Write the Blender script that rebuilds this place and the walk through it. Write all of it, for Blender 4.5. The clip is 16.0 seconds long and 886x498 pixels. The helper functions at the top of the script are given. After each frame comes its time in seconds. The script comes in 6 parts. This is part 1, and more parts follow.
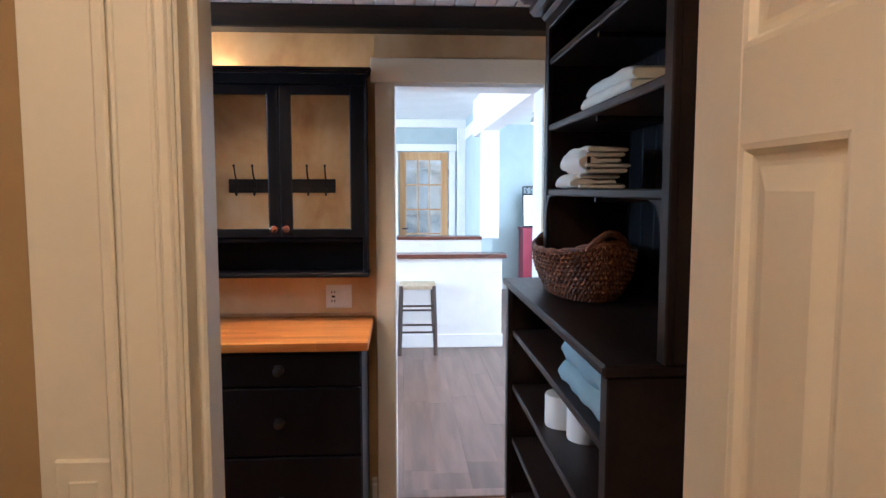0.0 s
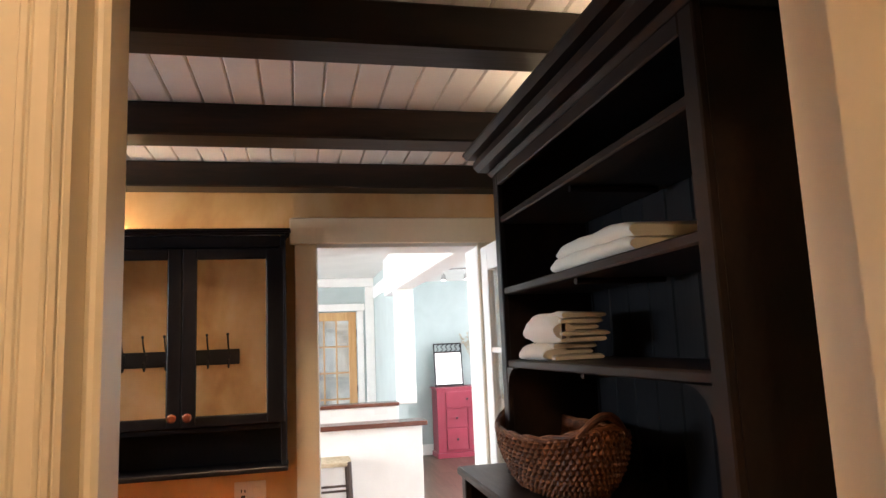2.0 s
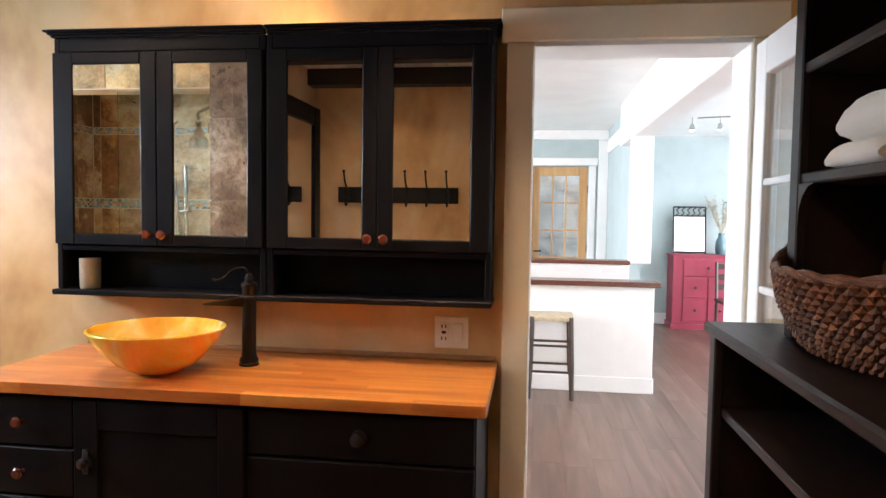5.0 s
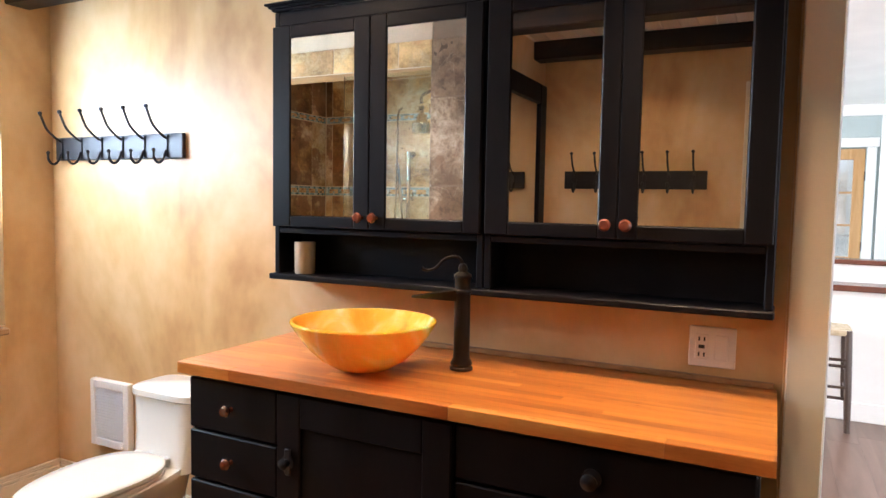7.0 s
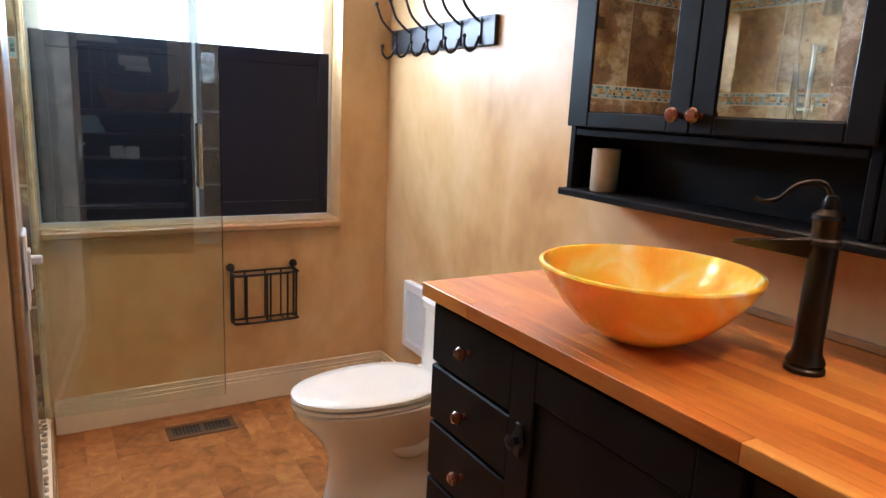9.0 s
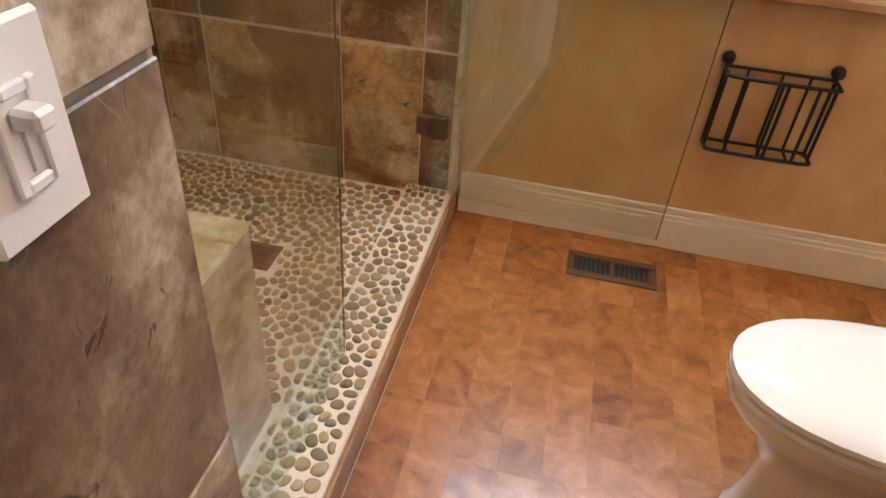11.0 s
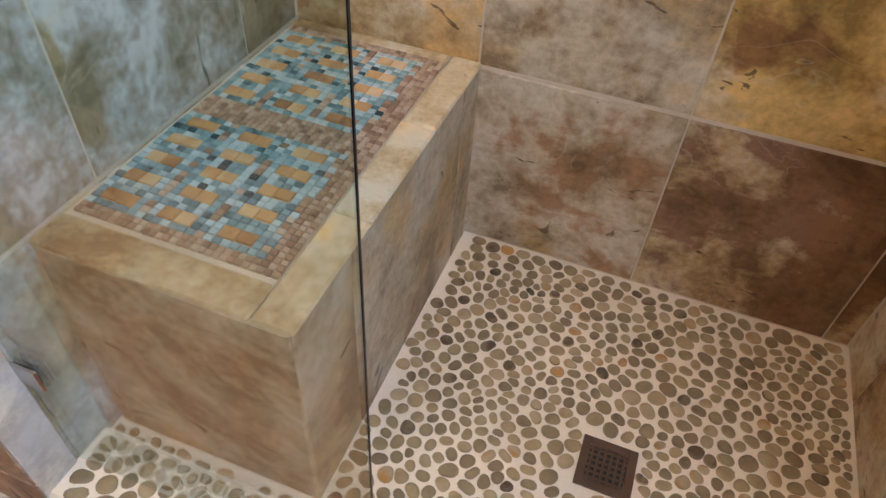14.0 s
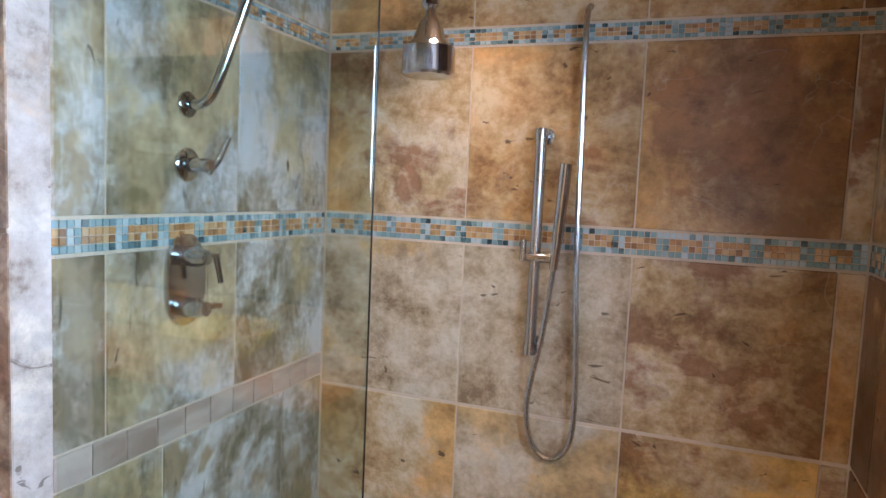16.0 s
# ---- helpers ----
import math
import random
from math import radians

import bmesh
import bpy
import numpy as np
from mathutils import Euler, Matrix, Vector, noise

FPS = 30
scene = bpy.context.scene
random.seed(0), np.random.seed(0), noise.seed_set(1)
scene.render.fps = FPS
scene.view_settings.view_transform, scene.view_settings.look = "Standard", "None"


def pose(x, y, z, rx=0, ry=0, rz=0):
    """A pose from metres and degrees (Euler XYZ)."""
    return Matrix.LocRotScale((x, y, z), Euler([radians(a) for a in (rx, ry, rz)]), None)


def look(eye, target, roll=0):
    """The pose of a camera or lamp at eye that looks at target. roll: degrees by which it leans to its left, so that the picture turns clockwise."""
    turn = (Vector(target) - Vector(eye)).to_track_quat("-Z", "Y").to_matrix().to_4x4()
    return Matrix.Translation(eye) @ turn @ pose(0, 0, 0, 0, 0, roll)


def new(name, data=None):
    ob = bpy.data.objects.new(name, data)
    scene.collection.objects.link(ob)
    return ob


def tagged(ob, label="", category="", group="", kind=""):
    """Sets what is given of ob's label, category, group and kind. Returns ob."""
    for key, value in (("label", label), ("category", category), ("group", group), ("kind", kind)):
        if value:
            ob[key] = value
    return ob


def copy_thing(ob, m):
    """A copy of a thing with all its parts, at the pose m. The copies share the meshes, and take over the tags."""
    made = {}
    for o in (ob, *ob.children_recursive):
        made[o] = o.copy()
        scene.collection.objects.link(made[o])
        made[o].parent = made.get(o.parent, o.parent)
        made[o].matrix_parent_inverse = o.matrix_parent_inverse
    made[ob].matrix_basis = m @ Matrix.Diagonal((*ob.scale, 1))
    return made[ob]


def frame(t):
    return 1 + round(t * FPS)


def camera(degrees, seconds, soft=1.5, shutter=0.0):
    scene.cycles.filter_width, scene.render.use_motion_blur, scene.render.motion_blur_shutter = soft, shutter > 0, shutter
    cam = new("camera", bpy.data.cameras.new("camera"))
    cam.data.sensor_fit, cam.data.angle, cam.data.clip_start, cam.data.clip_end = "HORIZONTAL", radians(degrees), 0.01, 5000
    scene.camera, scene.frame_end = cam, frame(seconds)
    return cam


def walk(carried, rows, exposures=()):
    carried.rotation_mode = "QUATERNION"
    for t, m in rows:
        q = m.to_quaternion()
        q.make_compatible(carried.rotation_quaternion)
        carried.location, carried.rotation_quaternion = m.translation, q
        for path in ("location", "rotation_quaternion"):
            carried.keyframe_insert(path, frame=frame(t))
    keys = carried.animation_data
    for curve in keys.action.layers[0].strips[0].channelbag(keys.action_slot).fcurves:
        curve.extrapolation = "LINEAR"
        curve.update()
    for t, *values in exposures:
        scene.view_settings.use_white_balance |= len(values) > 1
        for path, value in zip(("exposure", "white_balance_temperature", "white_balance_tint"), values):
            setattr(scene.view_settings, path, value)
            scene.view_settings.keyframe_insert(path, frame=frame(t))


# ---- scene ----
cam = camera(67.1, 16.0)
PATH = [
    (0, (1.223, 1.004, 1.562), (1.342, 2.992, 1.384), 0.0),
    (0.5, (1.109, 1.088, 1.578), (1.496, 3.047, 1.466), -1.1),
    (1, (1.092, 1.148, 1.595), (1.583, 3.087, 1.625), -1.3),
    (1.5, (1.117, 1.257, 1.633), (1.585, 3.189, 1.848), -2.4),
    (2, (1.111, 1.34, 1.623), (1.534, 3.275, 1.9), -2.4),
    (2.5, (1.1, 1.393, 1.604), (1.516, 3.333, 1.856), -2.2),
    (3, (1.098, 1.441, 1.57), (1.51, 3.394, 1.684), -1.8),
    (3.5, (1.102, 1.487, 1.537), (1.49, 3.449, 1.554), -1.5),
    (4, (1.153, 1.592, 1.508), (1.37, 3.579, 1.439), -0.5),
    (4.5, (1.199, 1.725, 1.49), (1.142, 3.722, 1.39), 0.7),
    (4.7, (1.203, 1.785, 1.482), (1.051, 3.776, 1.377), 0.8),
    (6.8, (1.056, 2.215, 1.443), (0.258, 4.045, 1.332), 1.0),
    (7, (1.054, 2.252, 1.432), (0.166, 4.039, 1.296), 1.0),
    (7.5, (1.006, 2.372, 1.406), (-0.032, 4.072, 1.225), 0.9),
    (8, (0.965, 2.524, 1.412), (-0.296, 4.059, 1.183), -0.2),
    (8.5, (0.96, 2.708, 1.407), (-0.541, 4.002, 1.139), 0.0),
    (9, (0.874, 2.881, 1.368), (-0.805, 3.887, 0.96), 2.8),
    (9.5, (0.679, 3.035, 1.346), (-1.091, 3.775, 0.781), 2.8),
    (10, (0.454, 3.166, 1.322), (-1.367, 3.488, 0.559), 3.3),
    (10.2, (0.348, 3.196, 1.302), (-1.461, 3.361, 0.467), 3.6),
    (12.3, (-0.866, 3.0, 1.199), (-1.886, 2.13, -0.443), 8.5),
    (12.5, (-0.943, 2.981, 1.173), (-1.86, 1.99, -0.46), 9.8),
    (13, (-1.191, 2.903, 1.218), (-1.808, 1.717, -0.427), 10.1),
    (13.5, (-1.312, 2.925, 1.213), (-1.315, 1.52, -0.376), 4.3),
    (14, (-1.369, 3.092, 1.294), (-0.905, 1.666, -0.204), 4.3),
    (14.5, (-1.433, 3.287, 1.436), (-0.784, 1.614, 0.308), 4.5),
    (15, (-1.504, 3.404, 1.558), (-0.865, 1.507, 0.862), 5.6),
    (15.4, (-1.553, 3.479, 1.598), (-0.876, 1.528, 1.119), 4.8),
    (16, (-1.607, 3.581, 1.619), (-0.861, 1.605, 1.433), 2.5),
]
walk(cam, [(t, look(e, g, r)) for t, e, g, r in PATH],
     [(0.0, 0.1, 4900, 8), (0.5, 0.08, 5600, 10), (1.0, 0.08, 6000, 11), (2.5, 0.1, 6450, 12), (4.5, 0.07, 6050, 11), (7.0, 0.35, 5900, 12), (8.0, 0.15, 5500, 12), (9.0, -0.07, 5750, 12), (10.0, 0.05, 6200, 12),
      (12.5, -0.15, 5700, 10), (13.5, -0.08, 5600, 11), (14.5, -0.12, 5050, 15), (15.0, -0.12, 4800, 13), (15.5, -0.22, 4950, 16), (16.0, -0.22, 5300, 18)])

# ---- world and exposure ----
scene.view_settings.exposure = 0.0
world = bpy.data.worlds.new("world")
scene.world = world
world.use_nodes = True
wn = world.node_tree.nodes
sky = wn.new("ShaderNodeTexSky")
sky.sky_type = "NISHITA"
sky.sun_disc = False
sky.sun_elevation = radians(35)
sky.sun_rotation = radians(250)
wn["Background"].inputs["Strength"].default_value = 0.12
world.node_tree.links.new(sky.outputs[0], wn["Background"].inputs["Color"])
sun_data = bpy.data.lights.new("sun", "SUN")
sun_data.energy, sun_data.angle, sun_data.color = 1.0, radians(10), (1, 0.95, 0.88)
new("sun", sun_data).matrix_world = look((0, 0, 0), (-0.35, -0.6, -0.75))

WARM = (1.0, 0.69, 0.41)
DAY = (0.90, 0.94, 1.0)
WINDOWDAY = (0.70, 0.85, 1.0)


def area_lamp(name, eye, target, sx, sy, watts, color):
    d = bpy.data.lights.new(name, "AREA")
    d.shape, d.size, d.size_y, d.energy, d.color = "RECTANGLE", sx, sy, watts, color
    ob = new(name, d)
    ob.matrix_world = look(eye, target)
    return ob


def spot_lamp(name, eye, target, watts, color, cone=120, blend=0.7, radius=0.045):
    d = bpy.data.lights.new(name, "SPOT")
    d.energy, d.color, d.spot_size, d.spot_blend, d.shadow_soft_size = watts, color, radians(cone), blend, radius
    ob = new(name, d)
    ob.matrix_world = look(eye, target)
    return ob


# ---- materials ----
def mat(name):
    m = bpy.data.materials.new(name)
    m.use_nodes = True
    return m, m.node_tree.nodes, m.node_tree.links


def ramp_node(nt, stops):
    r = nt.nodes.new("ShaderNodeValToRGB")
    el = r.color_ramp.elements
    while len(el) < len(stops):
        el.new(0.5)
    for e, (p, c) in zip(el, stops):
        e.position, e.color = p, (*c, 1)
    return r


def surface(name, stops, scale=4.0, detail=6, rough=0.5, metallic=0.0, bump=0.1, bump_scale=60.0, stretch=(1, 1, 1),
            vary=0.0, coat=0.0, warp=0.6, rough_vary=0.12, dist=0.01, spec=0.5, island=False):
    """Mottled paint, stone or wood: two scales of noise through a ramp, fine relief; vary: how far pieces differ."""
    m, n, l = mat(name)
    b = n["Principled BSDF"]
    tc = n.new("ShaderNodeTexCoord")
    mp = n.new("ShaderNodeMapping")
    mp.inputs["Scale"].default_value = stretch
    info = n.new("ShaderNodeObjectInfo")
    pick = info.outputs["Random"]
    if island:
        pick = n.new("ShaderNodeNewGeometry").outputs["Random Per Island"]
    off = n.new("ShaderNodeVectorMath")
    off.operation = "MULTIPLY_ADD"
    cmb = n.new("ShaderNodeCombineXYZ")
    for k in range(3):
        l.new(pick, cmb.inputs[k])
    off.inputs[1].default_value = (17.0 * bool(vary), 31.0 * bool(vary), 23.0 * bool(vary))
    l.new(cmb.outputs[0], off.inputs[0])
    l.new(tc.outputs["Object"], off.inputs[2])
    l.new(off.outputs[0], mp.inputs["Vector"])
    big = n.new("ShaderNodeTexNoise")
    big.inputs["Scale"].default_value, big.inputs["Detail"].default_value, big.inputs["Distortion"].default_value = scale, detail, warp
    fine = n.new("ShaderNodeTexNoise")
    fine.inputs["Scale"].default_value, fine.inputs["Detail"].default_value = bump_scale, 4
    l.new(mp.outputs[0], big.inputs["Vector"])
    l.new(mp.outputs[0], fine.inputs["Vector"])
    mix = n.new("ShaderNodeMath")
    mix.operation = "MULTIPLY_ADD"
    mix.inputs[1].default_value = 0.22
    l.new(fine.outputs[0], mix.inputs[0])
    l.new(big.outputs[0], mix.inputs[2])
    sh = n.new("ShaderNodeMath")
    sh.operation = "MULTIPLY_ADD"
    sh.inputs[1].default_value = vary
    l.new(pick, sh.inputs[0])
    l.new(mix.outputs[0], sh.inputs[2])
    sub = n.new("ShaderNodeMath")
    sub.operation = "SUBTRACT"
    sub.inputs[1].default_value = 0.11 + vary / 2
    l.new(sh.outputs[0], sub.inputs[0])
    r = ramp_node(m.node_tree, stops)
    l.new(sub.outputs[0], r.inputs[0])
    l.new(r.outputs[0], b.inputs["Base Color"])
    rr = n.new("ShaderNodeMath")
    rr.operation = "MULTIPLY_ADD"
    rr.inputs[1].default_value = rough_vary
    rr.inputs[2].default_value = rough - rough_vary / 2
    l.new(fine.outputs[0], rr.inputs[0])
    l.new(rr.outputs[0], b.inputs["Roughness"])
    b.inputs["Metallic"].default_value = metallic
    b.inputs["Coat Weight"].default_value = coat
    b.inputs["Specular IOR Level"].default_value = spec
    if bump:
        bp = n.new("ShaderNodeBump")
        bp.inputs["Strength"].default_value, bp.inputs["Distance"].default_value = bump, dist
        l.new(mix.outputs[0], bp.inputs["Height"])
        l.new(bp.outputs[0], b.inputs["Normal"])
    return m


def tone(c, k):
    return tuple(min(1, v * k) for v in c)


def plain(name, c, rough=0.5, metallic=0.0, bump=0.05, bump_scale=80, spread=0.12, **kw):
    return surface(name, [(0.3, tone(c, 1 - spread)), (0.7, tone(c, 1 + spread))], 3.0, 5, rough, metallic, bump, bump_scale, **kw)


def glowing(name, color, strength):
    m, n, l = mat(name)
    n.remove(n["Principled BSDF"])
    e = n.new("ShaderNodeEmission")
    e.inputs[0].default_value, e.inputs[1].default_value = (*color, 1), strength
    l.new(e.outputs[0], n["Material Output"].inputs[0])
    return m


def clear_glass(name, tint=(0.93, 0.98, 0.95)):
    m, n, l = mat(name)
    n.remove(n["Principled BSDF"])
    tr, gl, fr, mx = (n.new("ShaderNode" + k) for k in ("BsdfTransparent", "BsdfGlossy", "LayerWeight", "MixShader"))
    pw, ad = n.new("ShaderNodeMath"), n.new("ShaderNodeMath")
    pw.operation, ad.operation = "POWER", "MULTIPLY_ADD"
    pw.inputs[1].default_value, ad.inputs[1].default_value, ad.inputs[2].default_value = 4.0, 0.85, 0.095
    tr.inputs[0].default_value = (*tint, 1)
    gl.inputs["Roughness"].default_value = 0.0
    fr.inputs[0].default_value = 0.5
    l.new(fr.outputs["Facing"], pw.inputs[0])
    l.new(pw.outputs[0], ad.inputs[0])
    l.new(ad.outputs[0], mx.inputs[0])
    l.new(tr.outputs[0], mx.inputs[1])
    l.new(gl.outputs[0], mx.inputs[2])
    l.new(mx.outputs[0], n["Material Output"].inputs[0])
    return m


PLASTER = surface("ochre_plaster", [(0.25, (0.42, 0.215, 0.078)), (0.45, (0.60, 0.362, 0.152)), (0.6, (0.69, 0.455, 0.228)), (0.8, (0.75, 0.56, 0.34))],
                  1.6, 6, 0.42, 0, 0.12, 14, warp=1.2, stretch=(1, 1, 0.7))
CREAM = plain("cream_paint", (0.80, 0.70, 0.53), 0.38, spread=0.05, bump=0.03)
# one hall wall, darker and browner than the cream ones
HALLTAN = plain("hall_tan", (0.50, 0.33, 0.15), 0.5, spread=0.08)
WHITE = plain("white_paint", (0.80, 0.78, 0.74), 0.4, spread=0.04, bump=0.03)
CEILWHITE = plain("ceiling_white", (0.83, 0.79, 0.75), 0.5, spread=0.05)
TEAL = plain("pale_teal_paint", (0.41, 0.47, 0.455), 0.6, spread=0.05)
BLACK = surface("black_paint", [(0.3, (0.0045, 0.0040, 0.0048)), (0.7, (0.010, 0.009, 0.0105))], 5, 5, 0.42, 0, 0.05, 90, stretch=(1, 1, 0.2), spec=0.13)
BEAM = surface("beam_stain", [(0.3, (0.006, 0.004, 0.003)), (0.55, (0.014, 0.008, 0.005)), (0.75, (0.045, 0.022, 0.012))], 3, 6, 0.45, 0, 0.25, 40, stretch=(0.25, 2, 2), spec=0.3)
CASE = surface("bookcase_stain", [(0.3, (0.008, 0.005, 0.0045)), (0.55, (0.022, 0.0135, 0.011)), (0.8, (0.055, 0.026, 0.017))], 3, 6, 0.40, 0, 0.18, 50, stretch=(2, 0.3, 1.2), spec=0.28)
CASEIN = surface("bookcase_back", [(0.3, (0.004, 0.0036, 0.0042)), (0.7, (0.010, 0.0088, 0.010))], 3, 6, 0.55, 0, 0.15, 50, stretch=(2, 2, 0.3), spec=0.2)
BUTCHER = surface("butcher_block", [(0.2, (0.30, 0.075, 0.013)), (0.45, (0.52, 0.165, 0.028)), (0.65, (0.66, 0.255, 0.048)), (0.85, (0.76, 0.38, 0.10))],
                  2.5, 6, 0.30, 0, 0.06, 50, stretch=(0.6, 4, 4), vary=0.20, coat=0.15)
CORK = surface("cork_floor", [(0.2, (0.20, 0.066, 0.016)), (0.45, (0.36, 0.135, 0.034)), (0.65, (0.46, 0.19, 0.055)), (0.85, (0.56, 0.28, 0.10))],
               15, 9, 0.32, 0, 0.08, 110, vary=0.24, coat=0.1, warp=0.9)
PLANK = surface("grey_brown_plank", [(0.2, (0.070, 0.038, 0.026)), (0.5, (0.13, 0.074, 0.052)), (0.8, (0.21, 0.125, 0.092))],
                3, 7, 0.32, 0, 0.08, 40, stretch=(4, 0.35, 1), vary=0.22)
def slate(name, base, brown, yellow, rust=0.0, ochre=0.0, cleft=(1.0, 1.0, 2.0)):
    """Weathered slate: cleft grain, ragged rust and ochre stains, chips and pale veins, different on every tile."""
    m, n, l = mat(name)
    b = n["Principled BSDF"]
    tc, info, cmb, off = (n.new("ShaderNode" + k) for k in ("TexCoord", "ObjectInfo", "CombineXYZ", "VectorMath"))
    off.operation = "MULTIPLY_ADD"
    off.inputs[1].default_value = (37.0, 53.0, 71.0)
    for k in range(3):
        l.new(info.outputs["Random"], cmb.inputs[k])
    l.new(cmb.outputs[0], off.inputs[0])
    l.new(tc.outputs["Object"], off.inputs[2])
    lay = n.new("ShaderNodeMapping")
    lay.inputs["Scale"].default_value = cleft
    l.new(off.outputs[0], lay.inputs["Vector"])

    def tex(scale, detail, rough, dist, layered=False):
        q = n.new("ShaderNodeTexNoise")
        q.inputs["Scale"].default_value, q.inputs["Detail"].default_value = scale, detail
        q.inputs["Roughness"].default_value, q.inputs["Distortion"].default_value = rough, dist
        l.new((lay if layered else off).outputs[0], q.inputs["Vector"])
        return q.outputs[0]

    def calc(op, p, q=0.0, r=None):
        k = n.new("ShaderNodeMath")
        k.operation = op
        for i, v in enumerate((p, q, r)):
            if v is None:
                continue
            if isinstance(v, (int, float)):
                k.inputs[i].default_value = v
            else:
                l.new(v, k.inputs[i])
        return k.outputs[0]

    def band(v, lo, hi, top):
        r = ramp_node(m.node_tree, [(lo, (0, 0, 0)), (hi, (top, top, top))])
        l.new(v, r.inputs[0])
        return r.outputs[0]

    def blend(fac, p, q):
        k = n.new("ShaderNodeMix")
        k.data_type = "RGBA"
        for sock, v in ((0, fac), (6, p), (7, q)):
            if isinstance(v, tuple):
                k.inputs[sock].default_value = (*v, 1)
            else:
                l.new(v, k.inputs[sock])
        return k.outputs[2]

    patch, stain, cloud = tex(2.1, 6, 0.60, 0.35), tex(2.7, 5, 0.55, 0.3), tex(4.5, 5, 0.6, 0.6)
    grain, fine, split = tex(10.0, 9, 0.66, 0.3), tex(60.0, 5, 0.65, 0.0), tex(4.6, 8, 0.64, 0.7, True)
    chip, vein, where = tex(9.0, 3, 0.5, 1.6, True), tex(5.0, 3, 0.5, 1.1), tex(3.4, 2, 0.5, 0.0)
    rnd = info.outputs["Random"]
    v = calc("ADD", calc("ADD", calc("MULTIPLY", grain, 0.55), calc("MULTIPLY", split, 0.45)), calc("MULTIPLY_ADD", fine, 0.34, -0.17))
    v = calc("ADD", v, calc("MULTIPLY_ADD", cloud, 0.8, -0.40))
    v = calc("MULTIPLY_ADD", calc("SUBTRACT", v, 0.5), 1.3, 0.5)
    col = ramp_node(m.node_tree, base)
    l.new(v, col.inputs[0])
    rag = calc("ADD", calc("MULTIPLY_ADD", split, 0.42, -0.21), calc("MULTIPLY_ADD", grain, 0.34, -0.17))
    rb = calc("ADD", calc("MULTIPLY_ADD", rnd, 0.12, rust - 0.06), calc("ADD", patch, rag))
    ro = calc("ADD", calc("MULTIPLY_ADD", calc("FRACT", calc("MULTIPLY", rnd, 7.0)), 0.12, ochre - 0.06), calc("ADD", stain, calc("MULTIPLY", rag, 0.7)))
    tint_mix = calc("MULTIPLY_ADD", v, 2.2, -0.6)
    prev = blend(band(ro, 0.53, 0.62, 0.80), col.outputs[0], blend(tint_mix, tone(yellow, 0.5), tone(yellow, 1.6)))
    prev = blend(band(rb, 0.535, 0.605, 0.85), prev, blend(tint_mix, tone(brown, 0.5), tone(brown, 1.7)))
    prev = blend(band(rb, 0.66, 0.74, 0.75), prev, tone(brown, 0.42))
    line = calc("ABSOLUTE", calc("SUBTRACT", vein, 0.5))
    seen = band(where, 0.50, 0.58, 1.0)
    rim = ramp_node(m.node_tree, [(0.002, (0.22, 0.22, 0.22)), (0.008, (0, 0, 0))])
    l.new(line, rim.inputs[0])
    prev = blend(calc("MULTIPLY", rim.outputs[0], seen), prev, (0.70, 0.62, 0.48))
    pit = ramp_node(m.node_tree, [(0.285, (0.80, 0.80, 0.80)), (0.315, (0, 0, 0))])
    l.new(chip, pit.inputs[0])
    prev = blend(pit.outputs[0], prev, tone(brown, 0.35))
    l.new(prev, b.inputs["Base Color"])
    l.new(calc("MULTIPLY_ADD", grain, 0.5, 0.12), b.inputs["Roughness"])
    bp = n.new("ShaderNodeBump")
    bp.inputs["Strength"].default_value, bp.inputs["Distance"].default_value = 0.45, 0.006
    l.new(calc("ADD", calc("ADD", v, calc("MULTIPLY", patch, 0.5)), calc("MULTIPLY", pit.outputs[0], -0.5)), bp.inputs["Height"])
    l.new(bp.outputs[0], b.inputs["Normal"])
    return m


BUFF = [(0.28, (0.30, 0.18, 0.070)), (0.40, (0.45, 0.305, 0.135)), (0.52, (0.58, 0.445, 0.255)), (0.66, (0.70, 0.60, 0.43))]
# plumbing wall stone, window daylight's cool cast put into its greys
COOLCAST = [(0.28, (0.16, 0.13, 0.07)), (0.42, (0.33, 0.295, 0.215)), (0.52, (0.45, 0.43, 0.38)), (0.62, (0.64, 0.63, 0.60))]
DUN = [(0.30, (0.12, 0.078, 0.046)), (0.42, (0.24, 0.172, 0.114)), (0.54, (0.39, 0.305, 0.215)), (0.66, (0.57, 0.485, 0.375))]
RUSTY, GOLD = (0.20, 0.085, 0.028), (0.50, 0.28, 0.070)
STONE = slate("slate_tile", BUFF, RUSTY, GOLD, 0.0, 0.0)
STONEPALE = slate("slate_tile_pale", [(0.28, (0.24, 0.16, 0.08)), (0.42, (0.42, 0.32, 0.19)), (0.54, (0.55, 0.45, 0.30)), (0.70, (0.68, 0.60, 0.46))], (0.24, 0.115, 0.036), (0.46, 0.30, 0.11), -0.03, -0.02)
STONERUST = slate("slate_tile_rust", BUFF, (0.155, 0.062, 0.022), (0.36, 0.19, 0.055), 0.10, 0.02)
STONEGOLD = slate("slate_tile_gold", BUFF, RUSTY, (0.55, 0.34, 0.070), -0.05, 0.12)
STONEWARM = slate("slate_tile_warm", [(0.30, (0.26, 0.13, 0.045)), (0.42, (0.42, 0.25, 0.095)), (0.54, (0.55, 0.37, 0.17)), (0.68, (0.66, 0.52, 0.31))], (0.22, 0.095, 0.030), (0.46, 0.24, 0.060), -0.02, 0.03)
STONEDAYLIT = slate("slate_tile_daylit", COOLCAST, (0.19, 0.140, 0.055), (0.40, 0.31, 0.14), 0.0, 0.0, (2.6, 2.6, 0.7))
